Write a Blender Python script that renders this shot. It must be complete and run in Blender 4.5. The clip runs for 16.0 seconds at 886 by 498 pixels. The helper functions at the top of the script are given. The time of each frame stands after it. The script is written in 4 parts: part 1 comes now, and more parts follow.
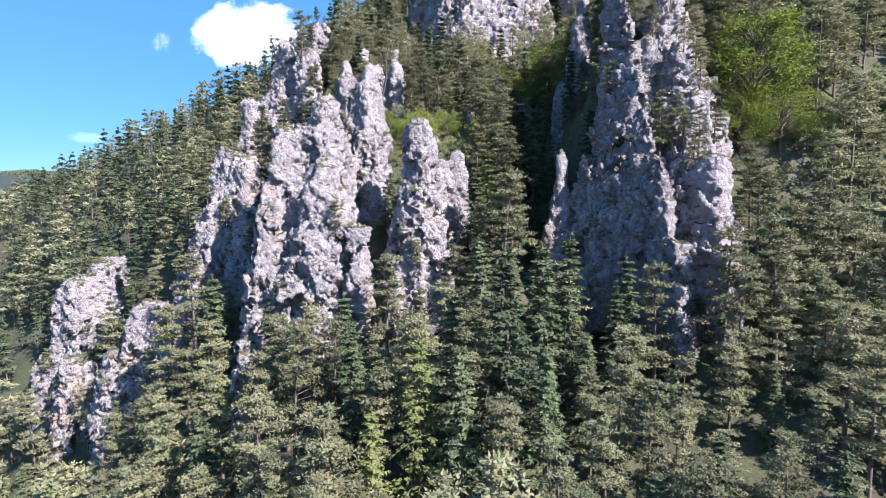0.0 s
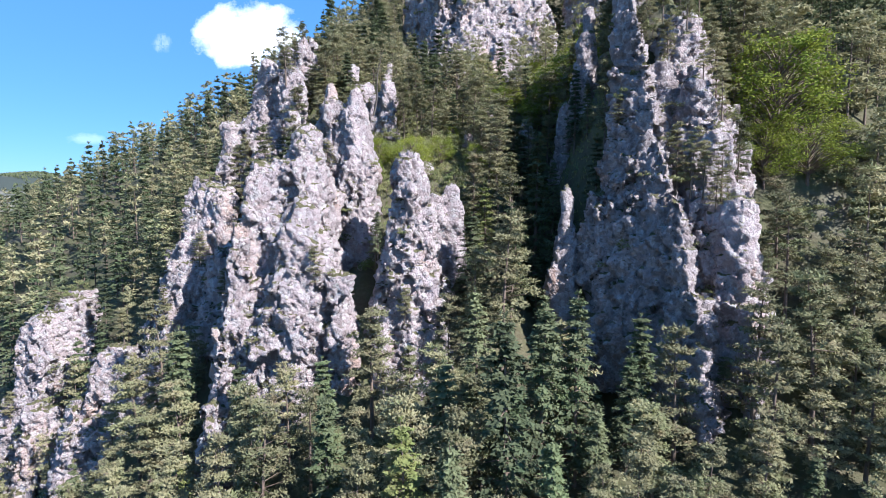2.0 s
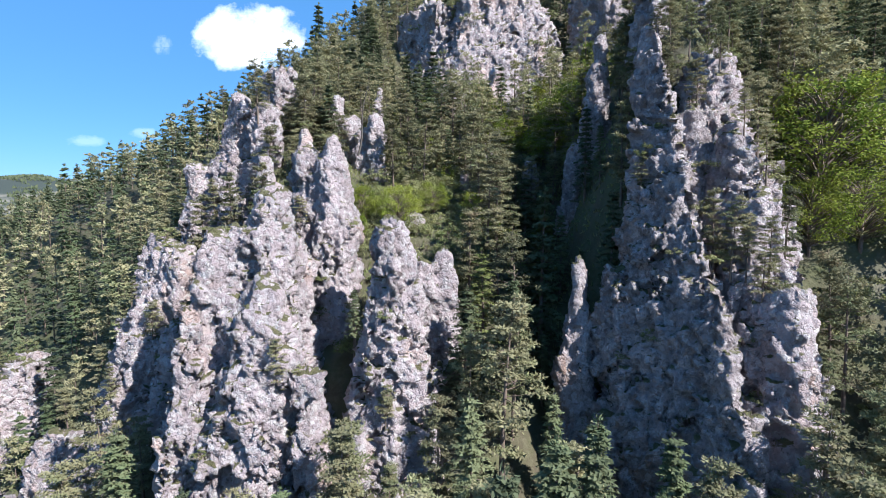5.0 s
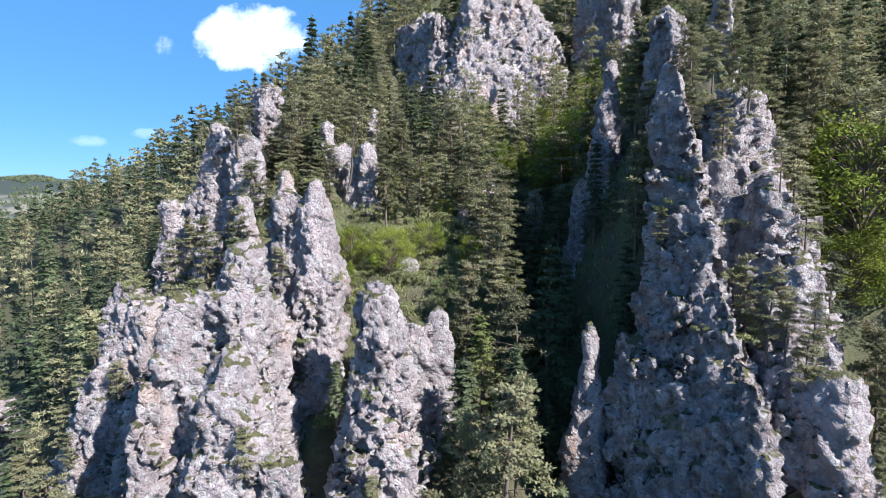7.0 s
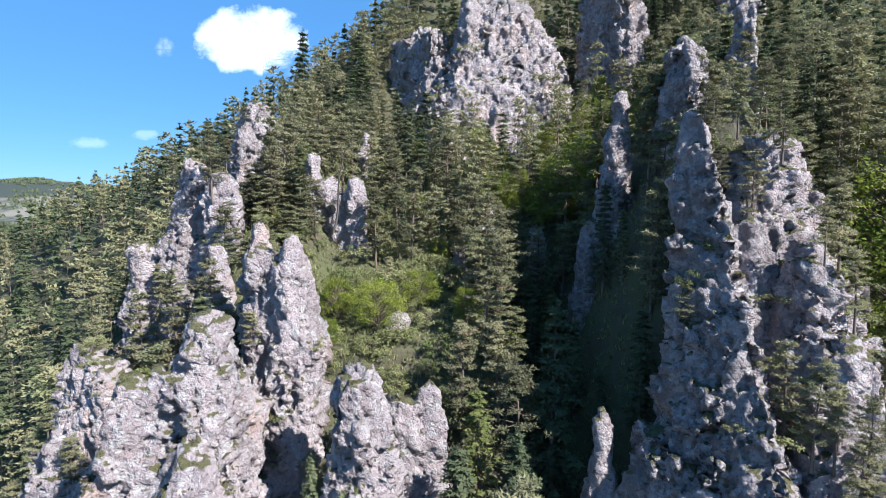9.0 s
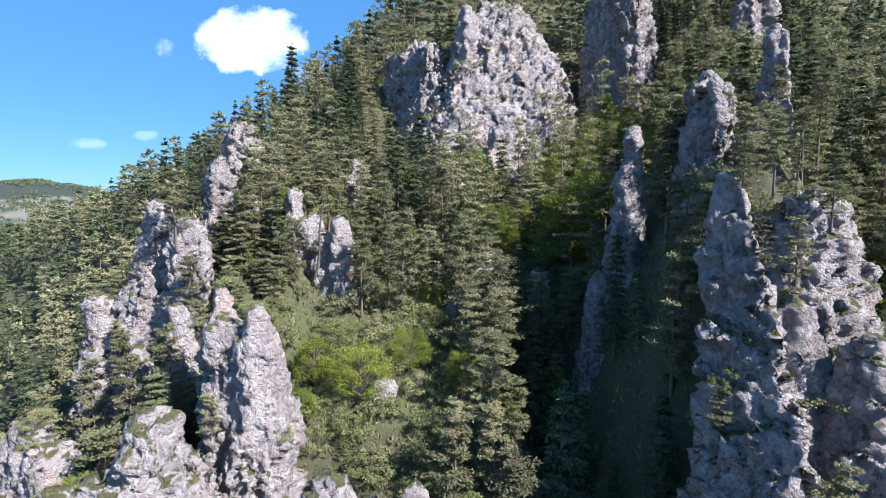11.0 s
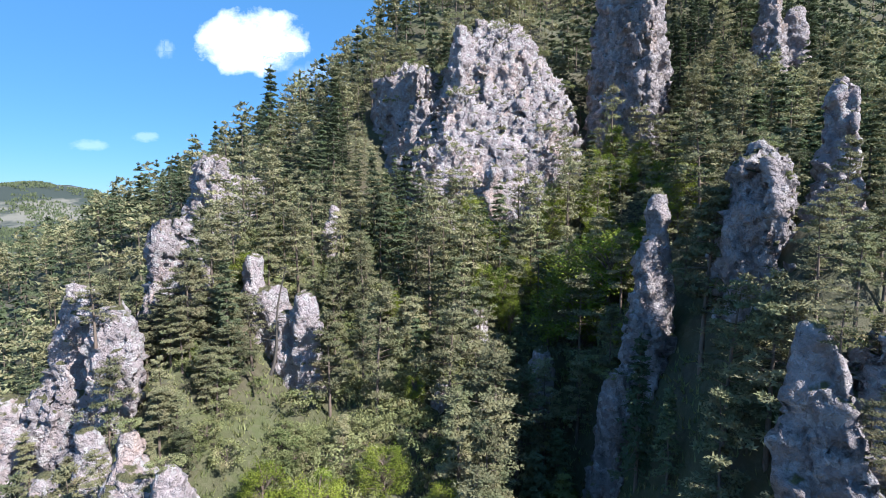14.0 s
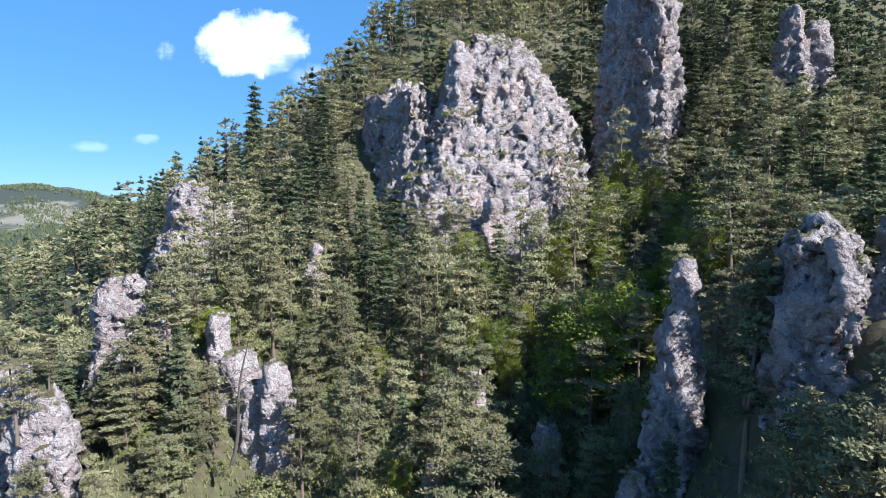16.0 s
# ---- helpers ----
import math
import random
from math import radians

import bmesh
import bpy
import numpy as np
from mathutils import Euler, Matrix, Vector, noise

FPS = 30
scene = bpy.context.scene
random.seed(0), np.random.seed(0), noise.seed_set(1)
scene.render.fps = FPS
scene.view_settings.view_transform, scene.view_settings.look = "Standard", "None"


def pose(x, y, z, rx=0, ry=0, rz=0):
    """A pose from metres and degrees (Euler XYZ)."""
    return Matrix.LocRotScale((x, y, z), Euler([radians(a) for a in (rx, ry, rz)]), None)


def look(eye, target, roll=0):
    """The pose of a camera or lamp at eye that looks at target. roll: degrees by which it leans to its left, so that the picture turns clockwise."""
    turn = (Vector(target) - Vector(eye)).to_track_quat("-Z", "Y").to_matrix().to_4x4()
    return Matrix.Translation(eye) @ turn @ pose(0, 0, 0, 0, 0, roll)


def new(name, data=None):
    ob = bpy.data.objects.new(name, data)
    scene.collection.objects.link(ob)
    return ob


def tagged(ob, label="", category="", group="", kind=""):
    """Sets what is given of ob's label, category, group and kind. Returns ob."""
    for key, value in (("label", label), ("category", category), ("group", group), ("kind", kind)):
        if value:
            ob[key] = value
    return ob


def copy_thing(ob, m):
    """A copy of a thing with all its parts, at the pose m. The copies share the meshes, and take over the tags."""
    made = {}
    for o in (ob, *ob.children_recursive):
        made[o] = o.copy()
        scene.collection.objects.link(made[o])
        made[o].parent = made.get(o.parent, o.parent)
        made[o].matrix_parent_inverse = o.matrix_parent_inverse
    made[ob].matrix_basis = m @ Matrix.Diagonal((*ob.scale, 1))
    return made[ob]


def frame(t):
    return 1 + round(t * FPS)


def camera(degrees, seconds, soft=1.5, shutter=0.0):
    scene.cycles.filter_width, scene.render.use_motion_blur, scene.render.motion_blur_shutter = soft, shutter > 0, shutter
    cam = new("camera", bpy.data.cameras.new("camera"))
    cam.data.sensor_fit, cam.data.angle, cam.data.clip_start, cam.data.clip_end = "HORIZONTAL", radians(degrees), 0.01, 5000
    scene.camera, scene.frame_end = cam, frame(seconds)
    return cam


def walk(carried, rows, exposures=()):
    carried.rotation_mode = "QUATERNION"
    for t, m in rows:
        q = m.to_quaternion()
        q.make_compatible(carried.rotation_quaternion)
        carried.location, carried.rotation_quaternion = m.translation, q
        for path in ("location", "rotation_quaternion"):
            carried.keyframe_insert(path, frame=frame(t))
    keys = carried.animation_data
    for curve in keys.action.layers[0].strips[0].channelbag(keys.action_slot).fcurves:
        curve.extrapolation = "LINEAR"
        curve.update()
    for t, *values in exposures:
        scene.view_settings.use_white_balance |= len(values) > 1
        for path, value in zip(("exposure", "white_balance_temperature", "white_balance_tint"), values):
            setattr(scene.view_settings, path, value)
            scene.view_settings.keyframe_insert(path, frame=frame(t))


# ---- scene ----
cam = camera(79.8, 16.0, soft=0.35)
METRES, EYE, TILT, LEAN, TURN = 70.0, 40.0, -5.3, 0.0, 0.0
ROWS = [
    (0.0, 0.0, 0.0, 0.0, -0.0, 0.0, 0.0),
    (0.5, 0.0038, 0.0249, 0.0205, 0.03, 0.0, -0.01),
    (1.0, 0.0072, 0.0479, 0.0391, 0.07, 0.03, -0.01),
    (1.5, 0.0108, 0.0729, 0.0593, 0.09, 0.03, 0.0),
    (2.0, 0.0142, 0.0961, 0.0782, 0.11, 0.04, 0.01),
    (2.5, 0.0173, 0.1206, 0.0988, 0.11, 0.07, 0.02),
    (3.0, 0.0207, 0.1433, 0.1173, 0.17, 0.07, 0.03),
    (3.5, 0.0235, 0.1679, 0.1374, 0.16, 0.1, 0.02),
    (4.0, 0.0256, 0.1901, 0.1559, 0.16, 0.14, 0.01),
    (6.5, 0.0367, 0.3031, 0.2603, 0.27, 0.18, -0.11),
    (7.0, 0.0391, 0.323, 0.2807, 0.32, 0.18, -0.14),
    (7.5, 0.042, 0.3448, 0.3029, 0.36, 0.22, -0.1),
    (8.0, 0.0446, 0.3652, 0.3231, 0.37, 0.23, -0.12),
    (8.5, 0.0473, 0.3875, 0.3444, 0.41, 0.24, -0.09),
    (9.0, 0.05, 0.4092, 0.3638, 0.41, 0.26, -0.08),
    (11.5, 0.0659, 0.5278, 0.4669, 0.49, 0.29, -0.14),
    (12.0, 0.0704, 0.5518, 0.4871, 0.55, 0.31, -0.19),
    (12.5, 0.0743, 0.5778, 0.5088, 0.53, 0.32, -0.2),
    (13.0, 0.0782, 0.6021, 0.5277, 0.54, 0.35, -0.2),
    (13.5, 0.0822, 0.6283, 0.5481, 0.57, 0.35, -0.16),
    (14.0, 0.0847, 0.6526, 0.5671, 0.57, 0.36, -0.16),
    (14.5, 0.0883, 0.6791, 0.5879, 0.58, 0.38, -0.13),
    (15.0, 0.0915, 0.704, 0.6073, 0.6, 0.42, -0.13),
    (15.5, 0.0945, 0.731, 0.628, 0.63, 0.48, -0.12),
    (16.0, 0.0964, 0.7555, 0.6465, 0.65, 0.48, -0.16),
]
walk(cam, [(t, pose(0, 0, EYE, TILT, LEAN, TURN) @ pose(METRES * x, METRES * y, METRES * z, 90 + pitch, roll, yaw)) for t, x, y, z, yaw, pitch, roll in ROWS], [(0.0, 1.44, 5700, 15), (4.0, 1.27, 5750, 12), (7.5, 1.22, 5800, 10), (16.0, 1.23, 5780, 10)])

# ---- world, sun ----
SUN = Vector((0.61, -0.46, 0.69)).normalized()
world = bpy.data.worlds.new("world")
scene.world = world
world.use_nodes = True
wn = world.node_tree
sky = wn.nodes.new("ShaderNodeTexSky")
sky.sky_type = "NISHITA"
sky.sun_disc = False
sky.sun_elevation = math.asin(SUN.z)
sky.sun_rotation = math.atan2(SUN.x, SUN.y)
sky.altitude = 1000
sky.air_density = 1.0
sky.dust_density = 0.0
sky.ozone_density = 2.5
wn.nodes["Background"].inputs["Strength"].default_value = 0.061
tint = wn.nodes.new("ShaderNodeMix")
tint.data_type, tint.blend_type = "RGBA", "MULTIPLY"
tint.inputs[0].default_value = 1.0
tint.inputs[7].default_value = (0.67, 0.88, 1.15, 1)
wn.links.new(sky.outputs["Color"], tint.inputs[6])
haze = wn.nodes.new("ShaderNodeMix")
haze.data_type = "RGBA"
haze.inputs[0].default_value = 0.55
haze.inputs[7].default_value = (1.15, 3.5, 6.7, 1)
wn.links.new(tint.outputs[2], haze.inputs[6])
wn.links.new(haze.outputs[2], wn.nodes["Background"].inputs["Color"])

lamp = bpy.data.lights.new("sun", "SUN")
lamp.energy = 5.0
lamp.angle = radians(0.55)
lamp.color = (1.0, 0.93, 0.81)
sun = new("sun", lamp)
sun.matrix_world = look(tuple(SUN * 300), (0, 0, 0))

# ---- materials ----
def material(name):
    m = bpy.data.materials.new(name)
    m.use_nodes = True
    return m, m.node_tree, m.node_tree.nodes["Principled BSDF"]


def node(nt, kind, **values):
    n = nt.nodes.new(kind)
    for key, value in values.items():
        n.inputs[key.replace("_", " ")].default_value = value
    return n


def ramp(nt, source, stops):
    n = nt.nodes.new("ShaderNodeValToRGB")
    while len(n.color_ramp.elements) < len(stops):
        n.color_ramp.elements.new(0.5)
    for e, (p, c) in zip(n.color_ramp.elements, stops):
        e.position, e.color = p, (*c, 1) if len(c) == 3 else c
    nt.links.new(source, n.inputs[0])
    return n.outputs[0]


def mix(nt, factor, a, b, blend="MIX"):
    n = nt.nodes.new("ShaderNodeMix")
    n.data_type, n.blend_type = "RGBA", blend
    for source, slot in ((factor, 0), (a, 6), (b, 7)):
        if isinstance(source, (int, float)):
            n.inputs[slot].default_value = source
        elif isinstance(source, tuple):
            n.inputs[slot].default_value = (*source, 1)
        else:
            nt.links.new(source, n.inputs[slot])
    return n.outputs[2]


def coords(nt, scale=(1, 1, 1)):
    g = nt.nodes.new("ShaderNodeNewGeometry")
    m = nt.nodes.new("ShaderNodeMapping")
    m.inputs["Scale"].default_value = scale
    nt.links.new(g.outputs["Position"], m.inputs["Vector"])
    return m.outputs[0]


def noise_tex(nt, vector, scale, detail=4.0, rough=0.6):
    n = node(nt, "ShaderNodeTexNoise", Scale=scale, Detail=detail, Roughness=rough)
    nt.links.new(vector, n.inputs["Vector"])
    return n.outputs["Fac"]


def math_node(nt, op, a, b):
    n = nt.nodes.new("ShaderNodeMath")
    n.operation = op
    for k, v in enumerate((a, b)):
        if isinstance(v, (int, float)):
            n.inputs[k].default_value = v
        else:
            nt.links.new(v, n.inputs[k])
    return n.outputs[0]


def rock_material(name, pale, grey, stain):
    """Pale conglomerate: pebbles in a lime matrix, grey weather streaks, ochre stains, moss and turf on flat ledges."""
    m, nt, bsdf = material(name)
    p = coords(nt)
    streak = coords(nt, (1, 1, 0.22))
    vor = node(nt, "ShaderNodeTexVoronoi", Scale=2.1, Randomness=1.0)
    grit = node(nt, "ShaderNodeTexVoronoi", Scale=4.6, Randomness=1.0)
    warp = node(nt, "ShaderNodeTexNoise", Scale=1.7, Detail=5.0, Roughness=0.7)
    nt.links.new(p, warp.inputs["Vector"])
    add = nt.nodes.new("ShaderNodeVectorMath")
    add.operation = "MULTIPLY_ADD"
    nt.links.new(warp.outputs["Color"], add.inputs[0])
    add.inputs[1].default_value = (0.9, 0.9, 0.9)
    nt.links.new(p, add.inputs[2])
    nt.links.new(add.outputs[0], vor.inputs["Vector"])
    nt.links.new(add.outputs[0], grit.inputs["Vector"])
    big = noise_tex(nt, streak, 0.30, 5, 0.65)
    base = mix(nt, ramp(nt, big, [(0.36, (0, 0, 0)), (0.66, (1, 1, 1))]), pale, grey)
    worn = ramp(nt, noise_tex(nt, coords(nt, (1, 1, 0.6)), 0.13, 4, 0.7), [(0.55, (0, 0, 0)), (0.70, (0.85, 0.85, 0.85))])
    base = mix(nt, worn, base, stain)
    light = tuple(min(0.62, 1.55 * c) for c in pale)
    base = mix(nt, ramp(nt, vor.outputs["Color"], [(0.45, (0, 0, 0)), (0.95, (0.6, 0.6, 0.6))]), base, light)
    base = mix(nt, ramp(nt, grit.outputs["Color"], [(0.60, (0, 0, 0)), (0.95, (0.55, 0.55, 0.55))]), base, grey)
    # dark spots in the colour stand in for shade in small hollows
    pit_shade = noise_tex(nt, coords(nt, (1, 1, 0.7)), 1.0, 9, 0.78)
    base = mix(nt, ramp(nt, pit_shade, [(0.36, (0.8, 0.8, 0.8)), (0.42, (0, 0, 0))]), base, tuple(0.3 * c for c in grey))
    geo = nt.nodes.new("ShaderNodeNewGeometry")
    sep = nt.nodes.new("ShaderNodeSeparateXYZ")
    nt.links.new(geo.outputs["Normal"], sep.inputs[0])
    ledge = math_node(nt, "ADD", sep.outputs["Z"], math_node(nt, "MULTIPLY", math_node(nt, "SUBTRACT", noise_tex(nt, p, 0.8, 4), 0.5), 1.1))
    turf = mix(nt, noise_tex(nt, p, 3.0, 3), (0.08, 0.095, 0.03), (0.15, 0.12, 0.065))
    base = mix(nt, ramp(nt, ledge, [(0.62, (0, 0, 0)), (0.78, (1, 1, 1))]), base, turf)
    nt.links.new(base, bsdf.inputs["Base Color"])
    bsdf.inputs["Roughness"].default_value = 0.92
    bump = node(nt, "ShaderNodeBump", Strength=1.0, Distance=0.75)
    round_ = mix(nt, 0.4, ramp(nt, vor.outputs["Distance"], [(0.05, (1, 1, 1)), (0.8, (0, 0, 0))]), ramp(nt, grit.outputs["Distance"], [(0.05, (1, 1, 1)), (0.8, (0, 0, 0))]))
    height = mix(nt, 0.45, round_, noise_tex(nt, p, 1.4, 5, 0.62))
    nt.links.new(height, bump.inputs["Height"])
    nt.links.new(bump.outputs[0], bsdf.inputs["Normal"])
    return m


def leaf_material(name, dark, light, dry=None, share=0.0):
    """Leaves and needles: colour drifts from plant to plant and from tuft to tuft."""
    m, nt, bsdf = material(name)
    info = nt.nodes.new("ShaderNodeObjectInfo")
    geo = nt.nodes.new("ShaderNodeNewGeometry")
    p = coords(nt)
    stand = node(nt, "ShaderNodeTexVoronoi", Scale=0.26, Randomness=1.0)
    nt.links.new(coords(nt, (1, 1, 0)), stand.inputs["Vector"])
    each = nt.nodes.new("ShaderNodeSeparateColor")
    nt.links.new(stand.outputs["Color"], each.inputs[0])
    drift = math_node(nt, "ADD", math_node(nt, "MULTIPLY", info.outputs["Random"], 0.35), math_node(nt, "ADD", math_node(nt, "MULTIPLY", each.outputs[0], 0.35), math_node(nt, "MULTIPLY", noise_tex(nt, p, 0.5, 4), 0.3)))
    f = math_node(nt, "ADD", math_node(nt, "MULTIPLY", geo.outputs["Random Per Island"], 0.12), math_node(nt, "MULTIPLY", drift, 0.95))
    col = mix(nt, ramp(nt, f, [(0.22, (0, 0, 0)), (0.85, (1, 1, 1))]), dark, light)
    lush = noise_tex(nt, coords(nt, (1, 1, 0.5)), 0.23, 2)
    col = mix(nt, ramp(nt, lush, [(0.50, (0, 0, 0)), (0.66, (0.4, 0.4, 0.4))]), col, mix(nt, f, tuple(c * k for c, k in zip(dark, (0.75, 1.05, 0.8))), tuple(c * k for c, k in zip(light, (0.7, 0.98, 0.75)))))
    if dry:
        col = mix(nt, ramp(nt, noise_tex(nt, p, 0.5, 4), [(0.55, (0, 0, 0)), (0.75, (share, share, share))]), col, dry)
    nt.links.new(col, bsdf.inputs["Base Color"])
    bsdf.inputs["Roughness"].default_value = 0.75
    bsdf.inputs["Specular IOR Level"].default_value = 0.12
    trans = nt.nodes.new("ShaderNodeBsdfTranslucent")
    nt.links.new(col, trans.inputs["Color"])
    both = nt.nodes.new("ShaderNodeMixShader")
    both.inputs[0].default_value = 0.3
    nt.links.new(bsdf.outputs[0], both.inputs[1])
    nt.links.new(trans.outputs[0], both.inputs[2])
    nt.links.new(both.outputs[0], nt.nodes["Material Output"].inputs["Surface"])
    return m


def bark_material(name, low, high):
    m, nt, bsdf = material(name)
    f = noise_tex(nt, coords(nt, (1, 1, 0.25)), 6.0, 6, 0.7)
    nt.links.new(mix(nt, ramp(nt, f, [(0.3, (0, 0, 0)), (0.7, (1, 1, 1))]), low, high), bsdf.inputs["Base Color"])
    bsdf.inputs["Roughness"].default_value = 0.9
    bump = node(nt, "ShaderNodeBump", Strength=0.7, Distance=0.05)
    nt.links.new(f, bump.inputs["Height"])
    nt.links.new(bump.outputs[0], bsdf.inputs["Normal"])
    return m


def ground_material():
    """Needle litter, dry grass, moss and bare scree; meadows and woods on the far hills."""
    m, nt, bsdf = material("forest_floor")
    p = coords(nt)
    a = noise_tex(nt, p, 0.16, 5, 0.65)
    b = noise_tex(nt, p, 1.4, 6, 0.7)
    col = mix(nt, ramp(nt, a, [(0.38, (0, 0, 0)), (0.62, (1, 1, 1))]), (0.062, 0.050, 0.032), (0.070, 0.078, 0.030))
    col = mix(nt, ramp(nt, b, [(0.46, (0, 0, 0)), (0.68, (0.8, 0.8, 0.8))]), col, (0.105, 0.098, 0.058))
    col = mix(nt, ramp(nt, noise_tex(nt, p, 0.07, 4, 0.6), [(0.58, (0, 0, 0)), (0.70, (0.5, 0.5, 0.5))]), col, (0.14, 0.125, 0.105))
    far = nt.nodes.new("ShaderNodeSeparateXYZ")
    nt.links.new(p, far.inputs[0])
    mead = mix(nt, ramp(nt, noise_tex(nt, coords(nt, (1, 0.5, 2)), 0.006, 5, 0.6), [(0.52, (0, 0, 0)), (0.60, (1, 1, 1))]), (0.032, 0.042, 0.036), (0.16, 0.15, 0.125))
    col = mix(nt, ramp(nt, math_node(nt, "DIVIDE", far.outputs["Y"], 1000.0), [(0.35, (0, 0, 0)), (0.6, (1, 1, 1))]), col, mead)
    nt.links.new(col, bsdf.inputs["Base Color"])
    bsdf.inputs["Roughness"].default_value = 0.95
    bump = node(nt, "ShaderNodeBump", Strength=0.8, Distance=0.25)
    nt.links.new(b, bump.inputs["Height"])
    nt.links.new(bump.outputs[0], bsdf.inputs["Normal"])
    return m


def cloud_material(name, most):
    m, nt, bsdf = material(name)
    tc = nt.nodes.new("ShaderNodeTexCoord")
    info = nt.nodes.new("ShaderNodeObjectInfo")
    shift = nt.nodes.new("ShaderNodeVectorMath")
    shift.operation = "MULTIPLY_ADD"
    nt.links.new(tc.outputs["Object"], shift.inputs[0])
    shift.inputs[1].default_value = (1.0, 0.6, 1)
    off = nt.nodes.new("ShaderNodeCombineXYZ")
    nt.links.new(math_node(nt, "MULTIPLY", info.outputs["Random"], 9.0), off.inputs[2])
    nt.links.new(off.outputs[0], shift.inputs[2])
    n = noise_tex(nt, shift.outputs[0], 1.7, 7, 0.62)
    r = nt.nodes.new("ShaderNodeVectorMath")
    r.operation = "DOT_PRODUCT"
    nt.links.new(tc.outputs["Object"], r.inputs[0])
    nt.links.new(tc.outputs["Object"], r.inputs[1])
    d = math_node(nt, "SUBTRACT", 1.0, r.outputs["Value"])
    d = math_node(nt, "ADD", d, math_node(nt, "MULTIPLY", math_node(nt, "SUBTRACT", n, 0.56), 2.2))
    f = ramp(nt, d, [(0.0, (0, 0, 0)), (0.3, (0.35 * most, 0.35 * most, 0.35 * most)), (0.75, (most, most, most))])
    em = node(nt, "ShaderNodeEmission", Strength=1.0)
    em.inputs["Color"].default_value = (1.0, 1.0, 1.0, 1)
    clear = nt.nodes.new("ShaderNodeBsdfTransparent")
    both = nt.nodes.new("ShaderNodeMixShader")
    nt.links.new(f, both.inputs[0])
    nt.links.new(clear.outputs[0], both.inputs[1])
    nt.links.new(em.outputs[0], both.inputs[2])
    nt.links.new(both.outputs[0], nt.nodes["Material Output"].inputs["Surface"])
    return m


# the conglomerate again, darkened: the shade on these crags is put into its colour
SHADED_ROCK = rock_material("shaded_conglomerate", (0.44, 0.37, 0.375), (0.19, 0.160, 0.168), (0.32, 0.205, 0.15))
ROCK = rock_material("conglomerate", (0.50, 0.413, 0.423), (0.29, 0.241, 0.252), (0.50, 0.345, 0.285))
PINE = leaf_material("pine_needles", (0.098, 0.100, 0.058), (0.35, 0.325, 0.185), (0.28, 0.21, 0.14), 0.7)
SPRUCE = leaf_material("spruce_needles", (0.062, 0.078, 0.046), (0.19, 0.21, 0.112))
LARCH = leaf_material("larch_needles", (0.13, 0.145, 0.05), (0.25, 0.26, 0.10))
BROAD = leaf_material("maple_leaves", (0.10, 0.13, 0.02), (0.31, 0.34, 0.055))
SHRUB = leaf_material("shrub_leaves", (0.12, 0.135, 0.055), (0.31, 0.31, 0.145), (0.33, 0.25, 0.16), 0.85)
BARK = bark_material("pine_bark", (0.09, 0.065, 0.052), (0.20, 0.15, 0.12))
OLD_BARK = bark_material("weathered_bark", (0.04, 0.034, 0.03), (0.12, 0.10, 0.085))
GREY_BARK = bark_material("dead_wood", (0.20, 0.18, 0.165), (0.42, 0.40, 0.37))
GROUND = ground_material()
CLOUD = cloud_material("cloud_vapour", 1.0)
WISP = cloud_material("thin_vapour", 0.13)

# ---- numbers for shapes ----
def hash3(ix, iy, iz):
    h = (ix.astype(np.int64) * 374761393 + iy.astype(np.int64) * 668265263 + iz.astype(np.int64) * 2147483647) & 0xFFFFFFFF
    h = ((h ^ (h >> 13)) * 1274126177) & 0xFFFFFFFF
    h = ((h ^ (h >> 16)) * 2246822519) & 0xFFFFFFFF
    return ((h ^ (h >> 15)) & 0xFFFFFF) / float(0xFFFFFF)


def value_noise(p):
    """Smooth noise from -1 to 1 for an array of points."""
    i = np.floor(p)
    f = p - i
    f = f * f * f * (f * (f * 6 - 15) + 10)
    i = i.astype(np.int64)
    out = np.zeros(len(p))
    for dx in (0, 1):
        wx = f[:, 0] if dx else 1 - f[:, 0]
        for dy in (0, 1):
            wy = f[:, 1] if dy else 1 - f[:, 1]
            for dz in (0, 1):
                wz = f[:, 2] if dz else 1 - f[:, 2]
                out += wx * wy * wz * hash3(i[:, 0] + dx, i[:, 1] + dy, i[:, 2] + dz)
    return out * 2 - 1


def fbm(p, octaves=4, gain=0.5):
    out, amp, total = np.zeros(len(p)), 1.0, 0.0
    for k in range(octaves):
        out += amp * value_noise(p * 2.03 ** k + 17.3 * k)
        total += amp
        amp *= gain
    return out / total


def smooth(a, b, x):
    t = np.clip((x - a) / (b - a), 0, 1)
    return t * t * (3 - 2 * t)


def cells(p, seed):
    """Angular cells: a value from 0 to 1 for the cell of each point, how near the point is to the cell's edge (0 at the edge), and the rise of the cell's tilted face there."""
    i = np.floor(p).astype(np.int64)
    best = np.full(len(p), 9.0)
    second = np.full(len(p), 9.0)
    value = np.zeros(len(p))
    tilt = np.zeros(len(p))
    for dx in (-1, 0, 1):
        for dy in (-1, 0, 1):
            for dz in (-1, 0, 1):
                c = i + np.array([dx, dy, dz])
                q = np.stack([hash3(c[:, 0] + seed, c[:, 1], c[:, 2]), hash3(c[:, 0], c[:, 1] + seed, c[:, 2]), hash3(c[:, 0], c[:, 1], c[:, 2] + seed)], 1)
                d = ((c + q - p) ** 2).sum(1)
                hit = d < best
                second = np.where(hit, best, np.minimum(second, d))
                value = np.where(hit, q[:, 0], value)
                tilt = np.where(hit, ((q - 0.5) * (p - c - q)).sum(1), tilt)
                best = np.where(hit, d, best)
    return value, np.sqrt(second) - np.sqrt(best), tilt


